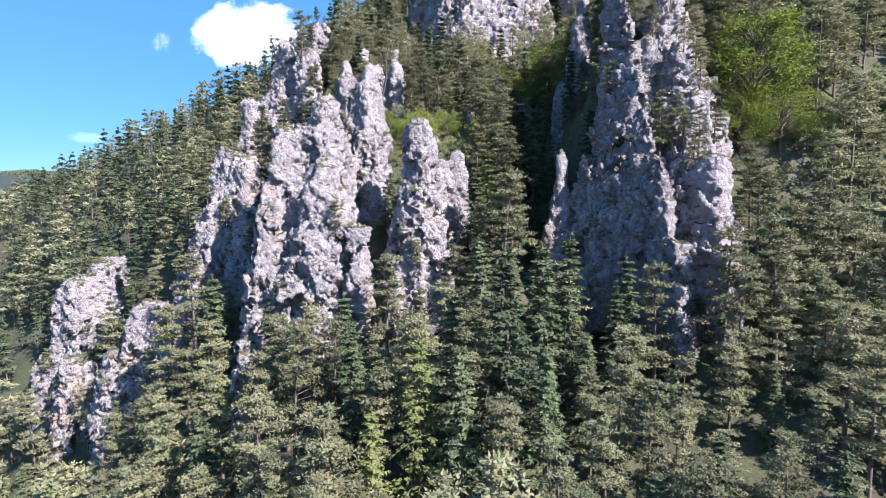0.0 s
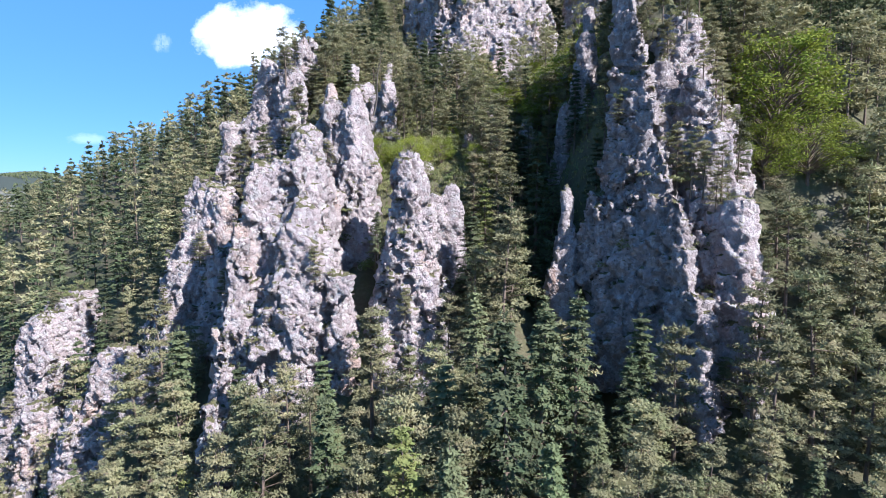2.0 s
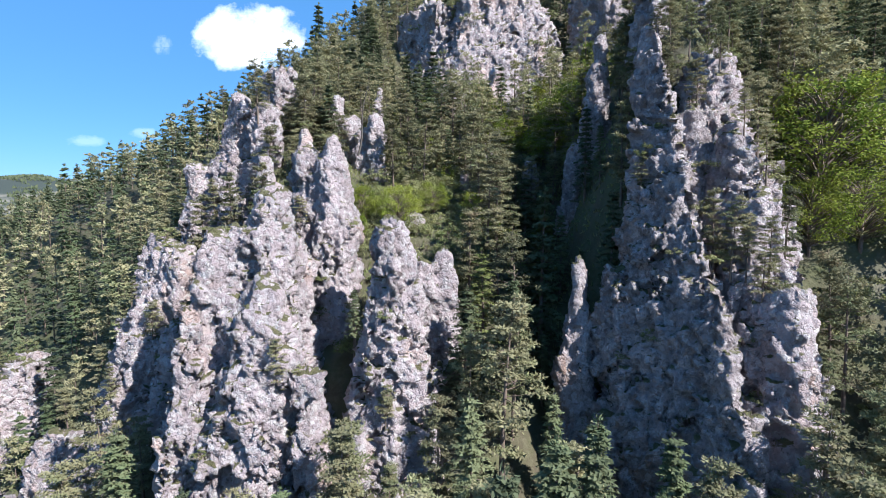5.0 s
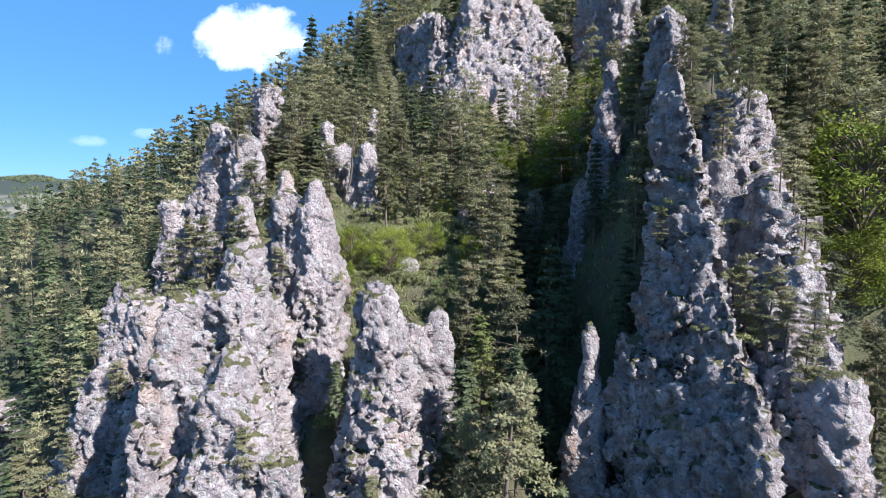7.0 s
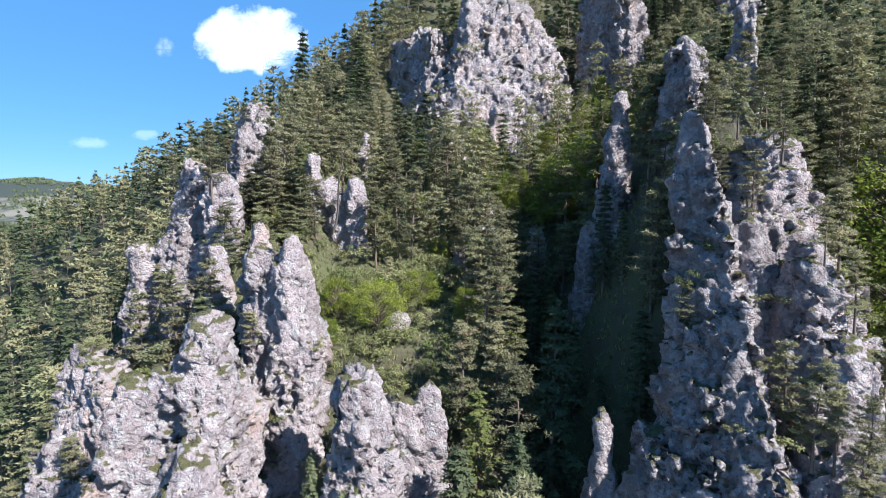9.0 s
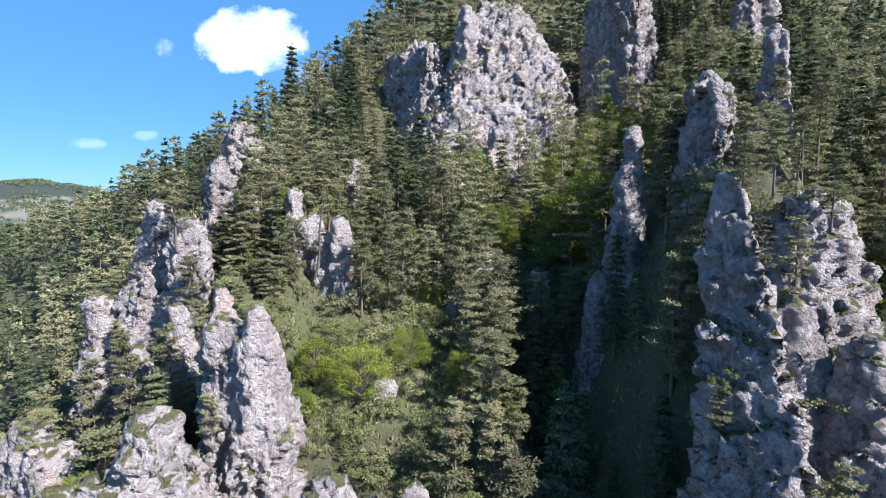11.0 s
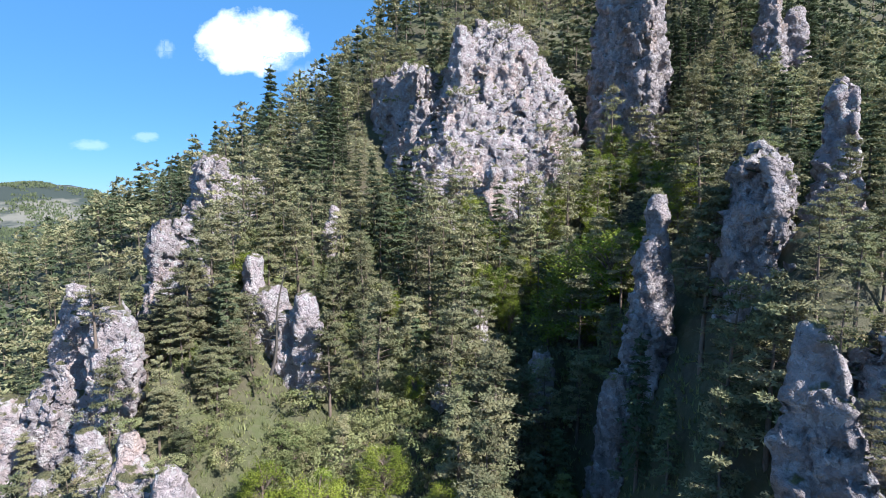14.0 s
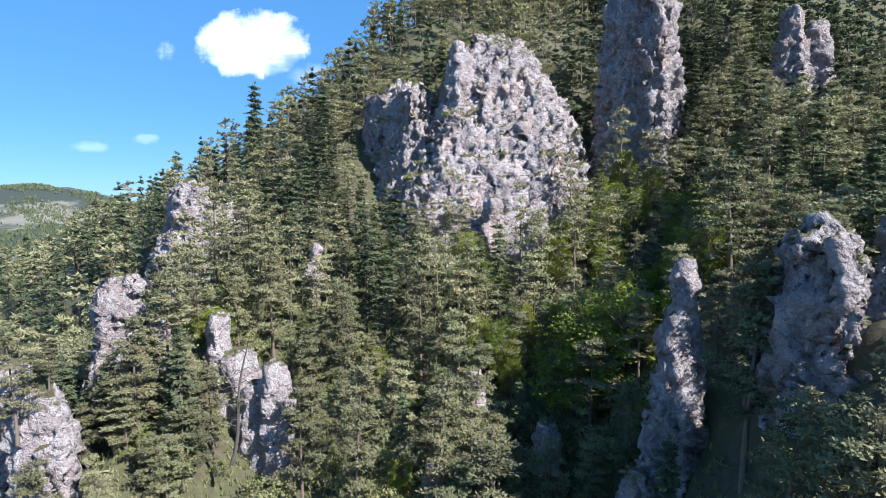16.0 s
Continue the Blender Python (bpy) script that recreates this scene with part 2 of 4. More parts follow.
def mesh_of(name, verts, faces, mat, shade=False):
    """A mesh from arrays of corners and of triangles or quads."""
    me = bpy.data.meshes.new(name)
    n = faces.shape[1]
    me.vertices.add(len(verts))
    me.vertices.foreach_set("co", np.asarray(verts, dtype=np.float32).ravel())
    me.loops.add(faces.size)
    me.loops.foreach_set("vertex_index", np.asarray(faces, dtype=np.int32).ravel())
    me.polygons.add(len(faces))
    me.polygons.foreach_set("loop_start", np.arange(0, faces.size, n, dtype=np.int32))
    if shade:
        me.polygons.foreach_set("use_smooth", np.ones(len(faces), dtype=bool))
    me.update(calc_edges=True)
    me.materials.append(mat)
    return me


def part(name, me, parent, label=""):
    ob = new(name, me)
    ob.parent = parent
    return tagged(ob, label)


# ---- ground: one sheet from the gorge to the horizon ----
SLOPE_Y = (-400, -80, 0, 30, 45, 60, 75, 85, 92, 105, 115, 126, 138, 150, 160, 175, 200, 260, 340, 600)
SLOPE_Z = (-70, -40, -14, 2, 12, 20, 35, 47, 50, 55, 60, 66.5, 72, 82, 91, 100, 109, 122, 126, 60)


def ground(x, y):
    """The height of the ground at arrays x, y."""
    x, y = np.asarray(x, float), np.asarray(y, float)
    z = np.interp(y, SLOPE_Y, SLOPE_Z)
    d = np.maximum(0, -np.interp(y, (70, 88, 115, 150), (13, 20, 21, 14)) - x)
    fall = np.interp(y, (100, 140), (0.70, 0.57)) * d - 0.10 * np.maximum(0, d - 70)
    z = z - fall
    edge = np.interp(y, (105, 135), (15, 42))
    z = z + 19 * smooth(edge, edge + 18, x) * np.interp(y, (30, 45, 60, 70, 80, 100, 150), (0.2, 0.25, 0.3, 0.42, 0.75, 1.0, 0.7)) * (1 - 0.5 * smooth(60, 160, x))
    z = z + 5 * np.exp(-((x - 40) / 12) ** 2 - ((y - 138) / 12) ** 2)
    z = z + 12.5 * np.exp(-((x - 30.5) / 6.5) ** 2 - ((y - 84) / 6.5) ** 2)
    z = z - 9 * np.exp(-((x - 16) / 4.6) ** 2) * smooth(55, 68, y) * (1 - smooth(98, 116, y))
    z = z + 8 * np.exp(-((x + 21) / 8.5) ** 2) * smooth(82, 98, y) * (1 - smooth(112, 150, y))
    z = z - 15 * smooth(38, 52, -x) * smooth(52, 70, y) * (1 - smooth(84, 98, y))
    z = z - 6 * np.exp(-((x + 2) / 9) ** 2 - ((y - 151) / 7) ** 2)
    z = z + 20 * smooth(-30, 4, x) * smooth(160, 200, y) + 26 * smooth(-25, 10, x) * smooth(200, 290, y)
    p = np.stack([x.ravel(), y.ravel(), np.zeros(x.size)], 1)
    z = z + (1.6 * fbm(p / 14.0, 3) + 0.5 * fbm(p / 3.1, 2)).reshape(x.shape) * (1 - smooth(250, 500, np.hypot(x, y)))
    # the valley beyond the ridge, and the far hills
    far = smooth(330, 700, np.hypot(x, y - 60))
    hills = -88 + 40 * fbm(p / 600.0, 4).reshape(x.shape) + 150 * np.exp(-((x + 1640) / 250) ** 2 - ((y - 2250) / 520) ** 2)
    hills = hills + 95 * smooth(900, 2600, np.hypot(x, y)) + 20 * np.exp(-((x + 1000) / 500) ** 2 - ((y - 2300) / 500) ** 2)
    hills = hills + 16 * fbm(p / 230.0 + 5, 3).reshape(x.shape)
    return z * (1 - far) + hills * far


def build_ground():
    u = np.linspace(-1, 1, 321)
    axis = 135 * u + 4400 * np.sign(u) * np.abs(u) ** 5
    xs, ys = axis - 5, axis + 95
    gx, gy = np.meshgrid(xs, ys)
    gz = ground(gx, gy)
    verts = np.stack([gx.ravel(), gy.ravel(), gz.ravel()], 1)
    n = len(u)
    a = (np.arange(n - 1)[:, None] * n + np.arange(n - 1)[None, :]).ravel()
    faces = np.stack([a, a + 1, a + n + 1, a + n], 1)
    tagged(new("ground", mesh_of("ground", verts, faces, GROUND, True)), "steep mountainside of needle litter, dry grass and scree", "ground", kind="structure")


build_ground()

# ---- rock ----
ALL = []
LEDGES = []  # places on the rock that are flat enough to hold soil


def lobe(x, y, top, base, rx, ry, tip=0.35, lean=(0, 0), turn=20.0, power=1.15, rough=1.0, box=10, flute=1.0, planes=None):
    """One mass of a crag, as numbers. x, y, top: where its head is; rx, ry: half widths at the foot; tip: the share of them left near the top;
    lean: how far the head stands off the foot; planes: the (degrees, distance) of its faces in plan, by chance if not given; box: how sharp their edges are."""
    own = random.Random(int(1000 * x + 77 * y))
    planes = planes or [(72 * k + own.uniform(-20, 20), own.uniform(0.74, 0.95)) for k in range(5)]
    waves = [(own.uniform(2.0, 4.5), own.uniform(0, 6.28)) for _ in planes]
    return dict(x=x, y=y, top=top, base=base, rx=rx, ry=ry, tip=tip, lean=lean, turn=radians(turn), power=power, rough=rough, box=box, flute=flute, planes=planes, waves=waves)


def lobe_field(v, X, Y, Z):
    """How far points are outside one mass, about in metres, and how thick it is at their height."""
    tall = v["top"] - v["base"]
    h = np.clip((Z - v["base"]) / tall, 0, 1)
    dx = X - v["x"] + v["lean"][0] * (1 - h)
    dy = Y - v["y"] + v["lean"][1] * (1 - h)
    c, s = math.cos(v["turn"]), math.sin(v["turn"])
    a, b = (dx * c + dy * s) / v["rx"], (dy * c - dx * s) / v["ry"]
    g = 0
    for (deg, far), (w, o) in zip(v["planes"], v["waves"]):
        d = radians(deg)
        g = g + (np.maximum(a * math.cos(d) + b * math.sin(d), 0) / (far * (1 + 0.14 * np.sin(w * h + o)))) ** v["box"]
    g = np.maximum(g ** (1.0 / v["box"]), np.hypot(a, b) / 1.5)
    shape = 1 - (1 - v["tip"]) * h ** v["power"]
    least = min(v["rx"], v["ry"])
    side = 0.92 * (g - shape) * least
    crest = 0.8 * (Z - v["top"] + 0.55 * g * least)
    k = np.clip(0.5 + 0.5 * (side - crest) / 0.9, 0, 1)
    d = crest + (side - crest) * k + 0.9 * k * (1 - k)
    return np.maximum(d, v["base"] + 0.7 - Z), shape * least


def surface(D, low, size):
    """Quads through the zero level of a field on a grid: one corner in each cell that the level crosses."""
    inside = D < 0
    n = np.array(D.shape) - 1
    total, count = np.zeros((*n, 3), np.float32), np.zeros(n, np.float32)
    corner = [(i, j, k) for i in (0, 1) for j in (0, 1) for k in (0, 1)]

    def cut(c):
        return tuple(slice(o, o + m) for o, m in zip(c, n))

    for p in corner:
        for axis in range(3):
            if p[axis]:
                continue
            q = tuple(1 if m == axis else o for m, o in enumerate(p))
            A, B = D[cut(p)], D[cut(q)]
            hit = inside[cut(p)] != inside[cut(q)]
            t = np.where(hit, A / np.where(hit, A - B, 1), 0)
            for m in range(3):
                total[..., m] += hit * (p[m] + (t if m == axis else 0))
            count += hit
    live = count > 0
    index = np.full(n, -1, np.int64)
    index[live] = np.arange(int(live.sum()))
    verts = (np.argwhere(live) + total[live] / count[live][:, None]) * size + low
    faces = []
    for axis in range(3):
        u, v = (axis + 1) % 3, (axis + 2) % 3
        far = [slice(1, m) for m in n]
        far[axis] = slice(0, n[axis])
        step = list(far)
        step[axis] = slice(1, n[axis] + 1)
        A, B = inside[tuple(far)], inside[tuple(step)]
        for way in (False, True):
            at = np.argwhere((A & ~B) if not way else (~A & B))
            at = at + np.array([0 if m == axis else 1 for m in range(3)])
            ring = []
            for du, dv in ((0, 0), (-1, 0), (-1, -1), (0, -1)):
                c = at.copy()
                c[:, u] += du
                c[:, v] += dv
                ring.append(index[c[:, 0], c[:, 1], c[:, 2]])
            faces.append(np.stack(ring[::-1] if way else ring, 1))
    return verts, np.concatenate(faces)


def normals_of(p, f):
    n = np.cross(p[f[:, 2]] - p[f[:, 0]], p[f[:, 3]] - p[f[:, 1]])
    out = np.stack([sum(np.bincount(f[:, c], n[:, m], len(p)) for c in range(4)) for m in range(3)], 1)
    return n, out / (np.linalg.norm(out, axis=1, keepdims=True) + 1e-9)


def whole(f, count, mask=False):
    """The largest connected piece of some quads, or a mask of it."""
    tag = np.arange(count)
    while len(f):
        least = tag[f].min(1)
        new_tag = tag.copy()
        for c in range(4):
            np.minimum.at(new_tag, f[:, c], least)
        new_tag = new_tag[new_tag]
        if (new_tag == tag).all():
            break
        tag = new_tag
    if not len(f):
        return np.zeros(0, bool) if mask else f
    names, counts = np.unique(tag[f[:, 0]], return_counts=True)
    main = tag[f[:, 0]] == names[counts.argmax()]
    return main if mask else f[main]


def crag(name, label, *lobes, mat=ROCK, size=None, blend=1.7):
    """A crag grown together out of its masses, blocky, cracked and knobbed."""
    root = tagged(new(name), label, "rock")
    root.location = (lobes[0][0], lobes[0][1], lobes[0][3])
    size = size or (0.3 if lobes[0][1] < 112 else 0.5)
    made = []
    for values in lobes:
        extra = values[-1] if isinstance(values[-1], dict) else {}
        made.append(lobe(*[k for k in values if not isinstance(k, dict)], **extra))
    boxes = []
    for v in made:
        r = 1.45 * max(v["rx"], v["ry"])
        ex, ey = sorted((0, -v["lean"][0])), sorted((0, -v["lean"][1]))
        v["floor"] = max(v["base"], float(np.min(ground(np.array([v["x"], v["x"] - v["lean"][0]]), np.array([v["y"], v["y"] - v["lean"][1] - v["ry"]])))) - 3.5)
        boxes.append((np.array([v["x"] + ex[0] - r, v["y"] + ey[0] - r, v["floor"]]), np.array([v["x"] + ex[1] + r, v["y"] + ey[1] + r, v["top"] + 2.5])))
    low = np.min([b[0] for b in boxes], 0)
    n = np.ceil((np.max([b[1] for b in boxes], 0) - low) / size).astype(int) + 1
    D = np.full(n, 3.0, np.float32)
    wide = np.full(n, 1.0, np.float32)
    near = np.full(n, 99.0, np.float32)
    owner = np.zeros(n, np.int8)
    for number, (v, (lo, hi)) in enumerate(zip(made, boxes)):
        i0 = np.maximum(np.floor((lo - low) / size).astype(int), 0)
        i1 = np.minimum(np.ceil((hi - low) / size).astype(int) + 1, n)
        cut = tuple(slice(p, q) for p, q in zip(i0, i1))
        axes = [low[m] + size * np.arange(i0[m], i1[m], dtype=np.float32) for m in range(3)]
        d, w = lobe_field(v, axes[0][:, None, None], axes[1][None, :, None], axes[2][None, None, :])
        old = D[cut]
        k = np.clip(0.5 + 0.5 * (old - d) / blend, 0, 1)
        D[cut] = old + (d - old) * k - blend * k * (1 - k) * 0.6
        nearer = d < near[cut]
        near[cut] = np.where(nearer, d, near[cut])
        owner[cut] = np.where(nearer, number, owner[cut])
        wide[cut] = np.where(nearer, w, wide[cut])
    # large relief: bulges, upright slabs and clefts
    band = np.argwhere(np.abs(D) < 2.0)
    at = tuple(band.T)
    p = band * size + low
    w = np.clip(wide[at] / 4.5, 0.22, 1.0)
    rough = np.array([v["rough"] for v in made])[owner[at]]
    flute = np.array([v["flute"] for v in made])[owner[at]]
    warp = p + 1.1 * np.stack([value_noise(p * 0.37 + 7), value_noise(p * 0.37 + 31), value_noise(p * 0.37 + 77)], 1)
    push = 1.2 * fbm(p * np.array([0.11, 0.11, 0.075]) + 3.1, 2) + 0.9 * flute * value_noise(warp * np.array([0.22, 0.22, 0.06]) + 3.1)
    cleft = 1 - np.abs(value_noise(warp * np.array([0.20, 0.20, 0.045]) + 40.0)) * 6.0
    push = push - 1.0 * flute * np.clip(cleft, 0, 1)
    slab, rim, tilt = cells(warp * np.array([0.33, 0.33, 0.14]), 5)
    push = push + 0.9 * (slab - 0.5) + 2.0 * tilt - 0.4 * (rim < 0.05)
    D[at] -= (push * w * rough).astype(np.float32)
    D[:, :, -1] = np.maximum(D[:, :, -1], 0.3)
    for m in (0, 1):
        edge = [slice(None)] * 3
        for e in (0, -1):
            edge[m] = e
            D[tuple(edge)] = np.maximum(D[tuple(edge)], 0.3)
    p, f = surface(D, low, size)
    f = whole(f, len(p))
    cell_at = tuple(np.clip(((p - low) / size + 0.5).astype(int), 0, n - 1).T)
    w = np.clip(wide[cell_at] / 3.0, 0.35, 1.0)
    # small relief: stones, knobs, pits
    _, out = normals_of(p, f)
    bend = p + 0.45 * np.stack([value_noise(p * 0.9 + 7), value_noise(p * 0.9 + 31), value_noise(p * 0.9 + 77)], 1)
    stone, joint, lean_stone = cells(bend * np.array([0.75, 0.75, 0.55]), 11)
    cobble, seam, lean_cobble = cells(bend * 1.6, 23)
    knob = np.abs(value_noise(bend * 0.55 + 4)) + 0.6 * np.abs(value_noise(bend * 1.3 + 9))
    step = 0.5 * (stone - 0.5) + 1.1 * lean_stone - 0.25 * (joint < 0.07) + 0.22 * (cobble - 0.5) + 0.5 * lean_cobble - 0.12 * (seam < 0.08) - 0.5 * (knob - 0.6)
    if size > 0.4:
        step = step * 1.25
    p = p + out * (step * w)[:, None]
    n_face, _ = normals_of(p, f)
    up = n_face[:, 2] / (np.linalg.norm(n_face, axis=1) + 1e-9)
    ALL.append(p)
    LEDGES.append(p[f].mean(1)[up > 0.6])
    whose = owner[cell_at][f[:, 0]].astype(int)
    kept = np.zeros(len(f), bool)
    for number in range(len(made)):
        ids = np.flatnonzero(whose == number)
        kept[ids[whole(f[ids], len(p), True)]] = True
    for _ in range(60):  # a sliver goes over to the part that it touches
        if kept.all():
            break
        corner_owner = np.full(len(p), -1)
        for c in range(4):
            corner_owner[f[kept, c]] = whose[kept]
        touch = corner_owner[f].max(1)
        won = ~kept & (touch >= 0)
        whose[won] = touch[won]
        kept |= won
    for number, v in enumerate(made):
        mine = f[whose == number]
        if len(mine) < 12:
            continue
        used_corners, back = np.unique(mine, return_inverse=True)
        slim = v["top"] - v["base"] > 5.5 * min(v["rx"], v["ry"])
        part("pinnacle" if slim else "buttress", mesh_of(name, p[used_corners] - np.array(root.location), back.reshape(mine.shape), mat), root)
    return root


# the lower crags, from the open slope towards the gully
FACES = {"planes": [(180, 0.87), (238, 0.90), (292, 0.85), (0, 0.87), (90, 0.9)]}
crag("rock_rib", "pale conglomerate rib above the pines, sunlit and broken",
     (-60.5, 95, 30.8, -2, 11.5, 10, 0.2, (1, 2), 0, 1.2, FACES), (-63.2, 91, 27, -2, 8.5, 7.5, 0.25), (-61, 86, 15, -6, 7, 6, 0.35))
crag("rock_buttress", "stepped conglomerate buttress with a knobbed crest",
     (-32.2, 83.2, 47.8, 5, 13.0, 11.0, 0.16, (4, 5), 0, 1.05, {"planes": [(180, 0.87), (222, 0.92), (268, 0.82), (330, 0.9), (60, 0.9)]}),
     (-34.4, 83.8, 49.0, 36, 2.6, 2.5, 0.3), (-30.0, 81.2, 46.3, 24, 4.8, 4.4, 0.25), (-44, 78.5, 25.5, -2, 8.5, 7, 0.2, (1, 1)), (-48.8, 78, 18.5, -4, 6.5, 6, 0.3), (-28, 79, 40, 8, 7, 6.5, 0.3), blend=2.4)
crag("rock_wall", "massive furrowed conglomerate wall with a pink overhang",
     (-15.6, 72.5, 54.3, 8, 10.6, 10.2, 0.12, (0.6, 2.5), 0, 1.7, {"flute": 0.6, **FACES}), (-20.6, 70.5, 49.6, 8, 7.4, 8.2, 0.2, (1.2, 2), 0, 1.5, {"flute": 0.5}),
     (-15.4, 67.6, 45.5, 28.3, 6.2, 4.2, 0.2, (0, 1.0), 0, 1.8), (-10.6, 66.8, 35, 8, 3.6, 3.6, 0.4, (0, 0.5)), (-17, 76.5, 50, 14, 8.5, 5.5, 0.45), blend=2.6)
crag("rock_needle", "slim twin conglomerate needles above the wall",
     (-10.8, 79.3, 60.3, 28, 4.0, 3.8, 0.28, (0.4, 0.8), 0, 1.5, FACES), (-14.5, 82.0, 61.6, 32, 4.2, 4.0, 0.26, (0, 0), 0, 1.5), (-13.4, 80.6, 59.0, 30, 4.8, 4.0, 0.4, (0, 1), 0, 1.8))
crag("rock_tower", "blunt sunlit conglomerate tower with turf on its head",
     (-3.0, 70.2, 50.8, 8, 6.9, 6.7, 0.28, (0.3, 2), 0, 1.7, {"flute": 0.5, **FACES}), (2.0, 76, 47.5, 22, 2.5, 2.8, 0.25), (-0.4, 75.2, 46, 18, 4.8, 4.8, 0.4), (-6.2, 66.3, 31, 8, 3.6, 3.4, 0.35))
# the upper crags on the same spur
crag("ledged_crag", "pale knobbed crag with pines on its ledges",
     (-27.9, 97.3, 68.2, 36, 8.2, 6.4, 0.16, (2.6, 2), 0, 1.15, FACES), (-24.2, 95.6, 66.6, 48, 3.4, 3.2, 0.45, (0, 0), 0, 2.0), (-33.2, 95.5, 58.5, 30, 5.2, 5, 0.3), (-21.6, 88, 58.6, 44, 2.2, 2.1, 0.35), (-26, 89.5, 54, 36, 4.5, 4, 0.4), blend=2.4)
crag("rock_block", "square pale block of conglomerate among pines",
     (-23.7, 105, 74.6, 54, 4.3, 3.8, 0.5, (0, 0), 0, 2.4), (-21.6, 107, 70, 54, 2.8, 2.6, 0.5))
crag("rock_tooth", "pale weathered tooth of rock on the wooded ridge",
     (-38.4, 148.5, 84.8, 56, 5.8, 5.0, 0.45, (0, 0), 0, 2.0), (-33.8, 149, 81.3, 56, 6, 5, 0.5, (0, 0), 0, 2.0))
crag("rock_outcrop", "broken pale outcrop half hidden by pines",
     (-15.7, 107.6, 70.3, 54, 2.7, 2.5, 0.45), (-13.4, 107, 66.5, 52, 2.8, 2.6, 0.5))
crag("rock_outcrop", "small grey and white outcrop on the slope", (-9.2, 103.6, 66.4, 52, 2.4, 2.3, 0.45), (-11.2, 104.5, 64, 52, 2.2, 2.2, 0.5))
crag("rock_outcrop", "shaded grey outcrop under the ridge", (-25.2, 148, 76.5, 58, 5, 4, 0.5), (-17, 147, 76, 58, 5, 4, 0.5))
crag("rock_outcrop", "small pale outcrop among dense pines", (-11, 127, 76, 58, 2.4, 2.2, 0.5))
# the high cliff
crag("cliff", "high white conglomerate cliff with grassy cracks",
     (15.2, 158, 111.5, 62, 17, 11.5, 0.3, (0, 15), 0, 3.0, {"box": 8, "flute": 0.4, "planes": [(180, 0.85), (225, 1.02), (270, 0.86), (318, 1.0), (0, 0.87), (90, 0.9)]}),
     (8.2, 151.8, 109.3, 84, 4.6, 4.2, 0.3, (0, 3)), (-1.5, 159, 103, 60, 11, 8.5, 0.5, (0, 3), 0, 1.8, {"flute": 0.6, "planes": [(214, 0.72), (345, 0.9), (90, 0.9)]}), (-9, 161, 92, 58, 5.5, 6, 0.4), (13, 136.5, 82, 58, 4.2, 3.8, 0.35), blend=1.6)
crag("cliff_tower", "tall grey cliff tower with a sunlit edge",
     (41.0, 154, 124, 70, 8.0, 8.0, 0.42, (0, 2), 0, 2.0, {"flute": 0.6, "planes": [(226, 0.72), (330, 0.8), (40, 0.8), (120, 0.8)]}), (45.5, 154, 117, 72, 5, 5, 0.4), mat=SHADED_ROCK)
crag("cliff_tower", "distant grey rock face high in the forest", (66, 152, 115, 88, 4.6, 4.5, 0.4), (72, 154, 113, 88, 4, 4, 0.4), mat=SHADED_ROCK)
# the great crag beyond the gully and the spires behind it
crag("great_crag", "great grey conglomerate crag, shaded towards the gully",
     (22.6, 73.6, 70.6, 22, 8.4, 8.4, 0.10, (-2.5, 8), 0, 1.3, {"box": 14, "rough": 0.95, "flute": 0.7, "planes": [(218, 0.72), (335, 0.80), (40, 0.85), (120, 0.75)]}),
     (29.5, 81.5, 70, 40, 4.6, 4.2, 0.4), (27.0, 72.5, 62.5, 24, 4.8, 5, 0.25, (-1, 4)), mat=SHADED_ROCK, blend=2.4)
crag("rock_shoulder", "pale sunlit shoulder of rock with pines on its ledges",
     (31.0, 78.5, 69.5, 26, 8.8, 9.0, 0.3, (-1.8, 7.5), 0, 1.0, {"flute": 0.8, "planes": [(180, 0.87), (250, 0.85), (310, 0.87), (0, 0.87), (90, 0.9)]}), (31.0, 66.4, 53.8, 20, 5.4, 5.6, 0.24, (-0.6, 2.5), 0, 1.4),
     (31.4, 62.2, 45.5, 14, 5.4, 5.0, 0.3), (36.0, 74, 52.5, 28, 5.2, 5.0, 0.3), (29.8, 69.5, 60, 20, 7.5, 7.5, 0.22, (-1, 4), 0, 1.1), blend=2.4)
crag("rock_spire", "slender shaded spire standing in the gully", (15.9, 71.3, 47.2, 18, 4.6, 4.0, 0.16, (0.3, 0), 20, 1.05), mat=SHADED_ROCK)
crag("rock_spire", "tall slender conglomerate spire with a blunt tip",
     (24.9, 97, 77.2, 42, 4.9, 4.2, 0.2, (2.2, 1.2), 0, 1.1, {"rough": 0.8, **FACES}), (20.6, 95, 61, 42, 3.2, 3, 0.3), mat=SHADED_ROCK)
crag("stubby_crag", "stubby grey conglomerate head on the spur", (28.6, 87.6, 80.0, 66, 3.0, 2.9, 0.6, (0, 0), 0, 3.0), (30.0, 86.8, 76, 66, 1.8, 1.8, 0.4), mat=SHADED_ROCK)
crag("stubby_crag", "sunlit pitted rock tower beside dead branches", (35.7, 90.5, 85.4, 62, 3.2, 3.0, 0.42, (0, 0), 0, 1.8), (38.5, 86.5, 73, 50, 4.5, 4, 0.4))
crag("rock_outcrop", "small weathered outcrop on the open slope", (9.5, 113, 63, 50, 2.6, 2.4, 0.5))
crag("rock_outcrop", "dark mossy outcrop at the rim of the gully", (16.5, 107.5, 59.5, 44, 2.4, 2.2, 0.5))
crag("rock_outcrop", "low pale outcrop among grass", (5, 103, 57.5, 46, 2.2, 2, 0.5))
crag("rock_outcrop", "low broken ledge in thick shrubs", (-2, 89, 51.0, 44, 2.2, 1.8, 0.6))

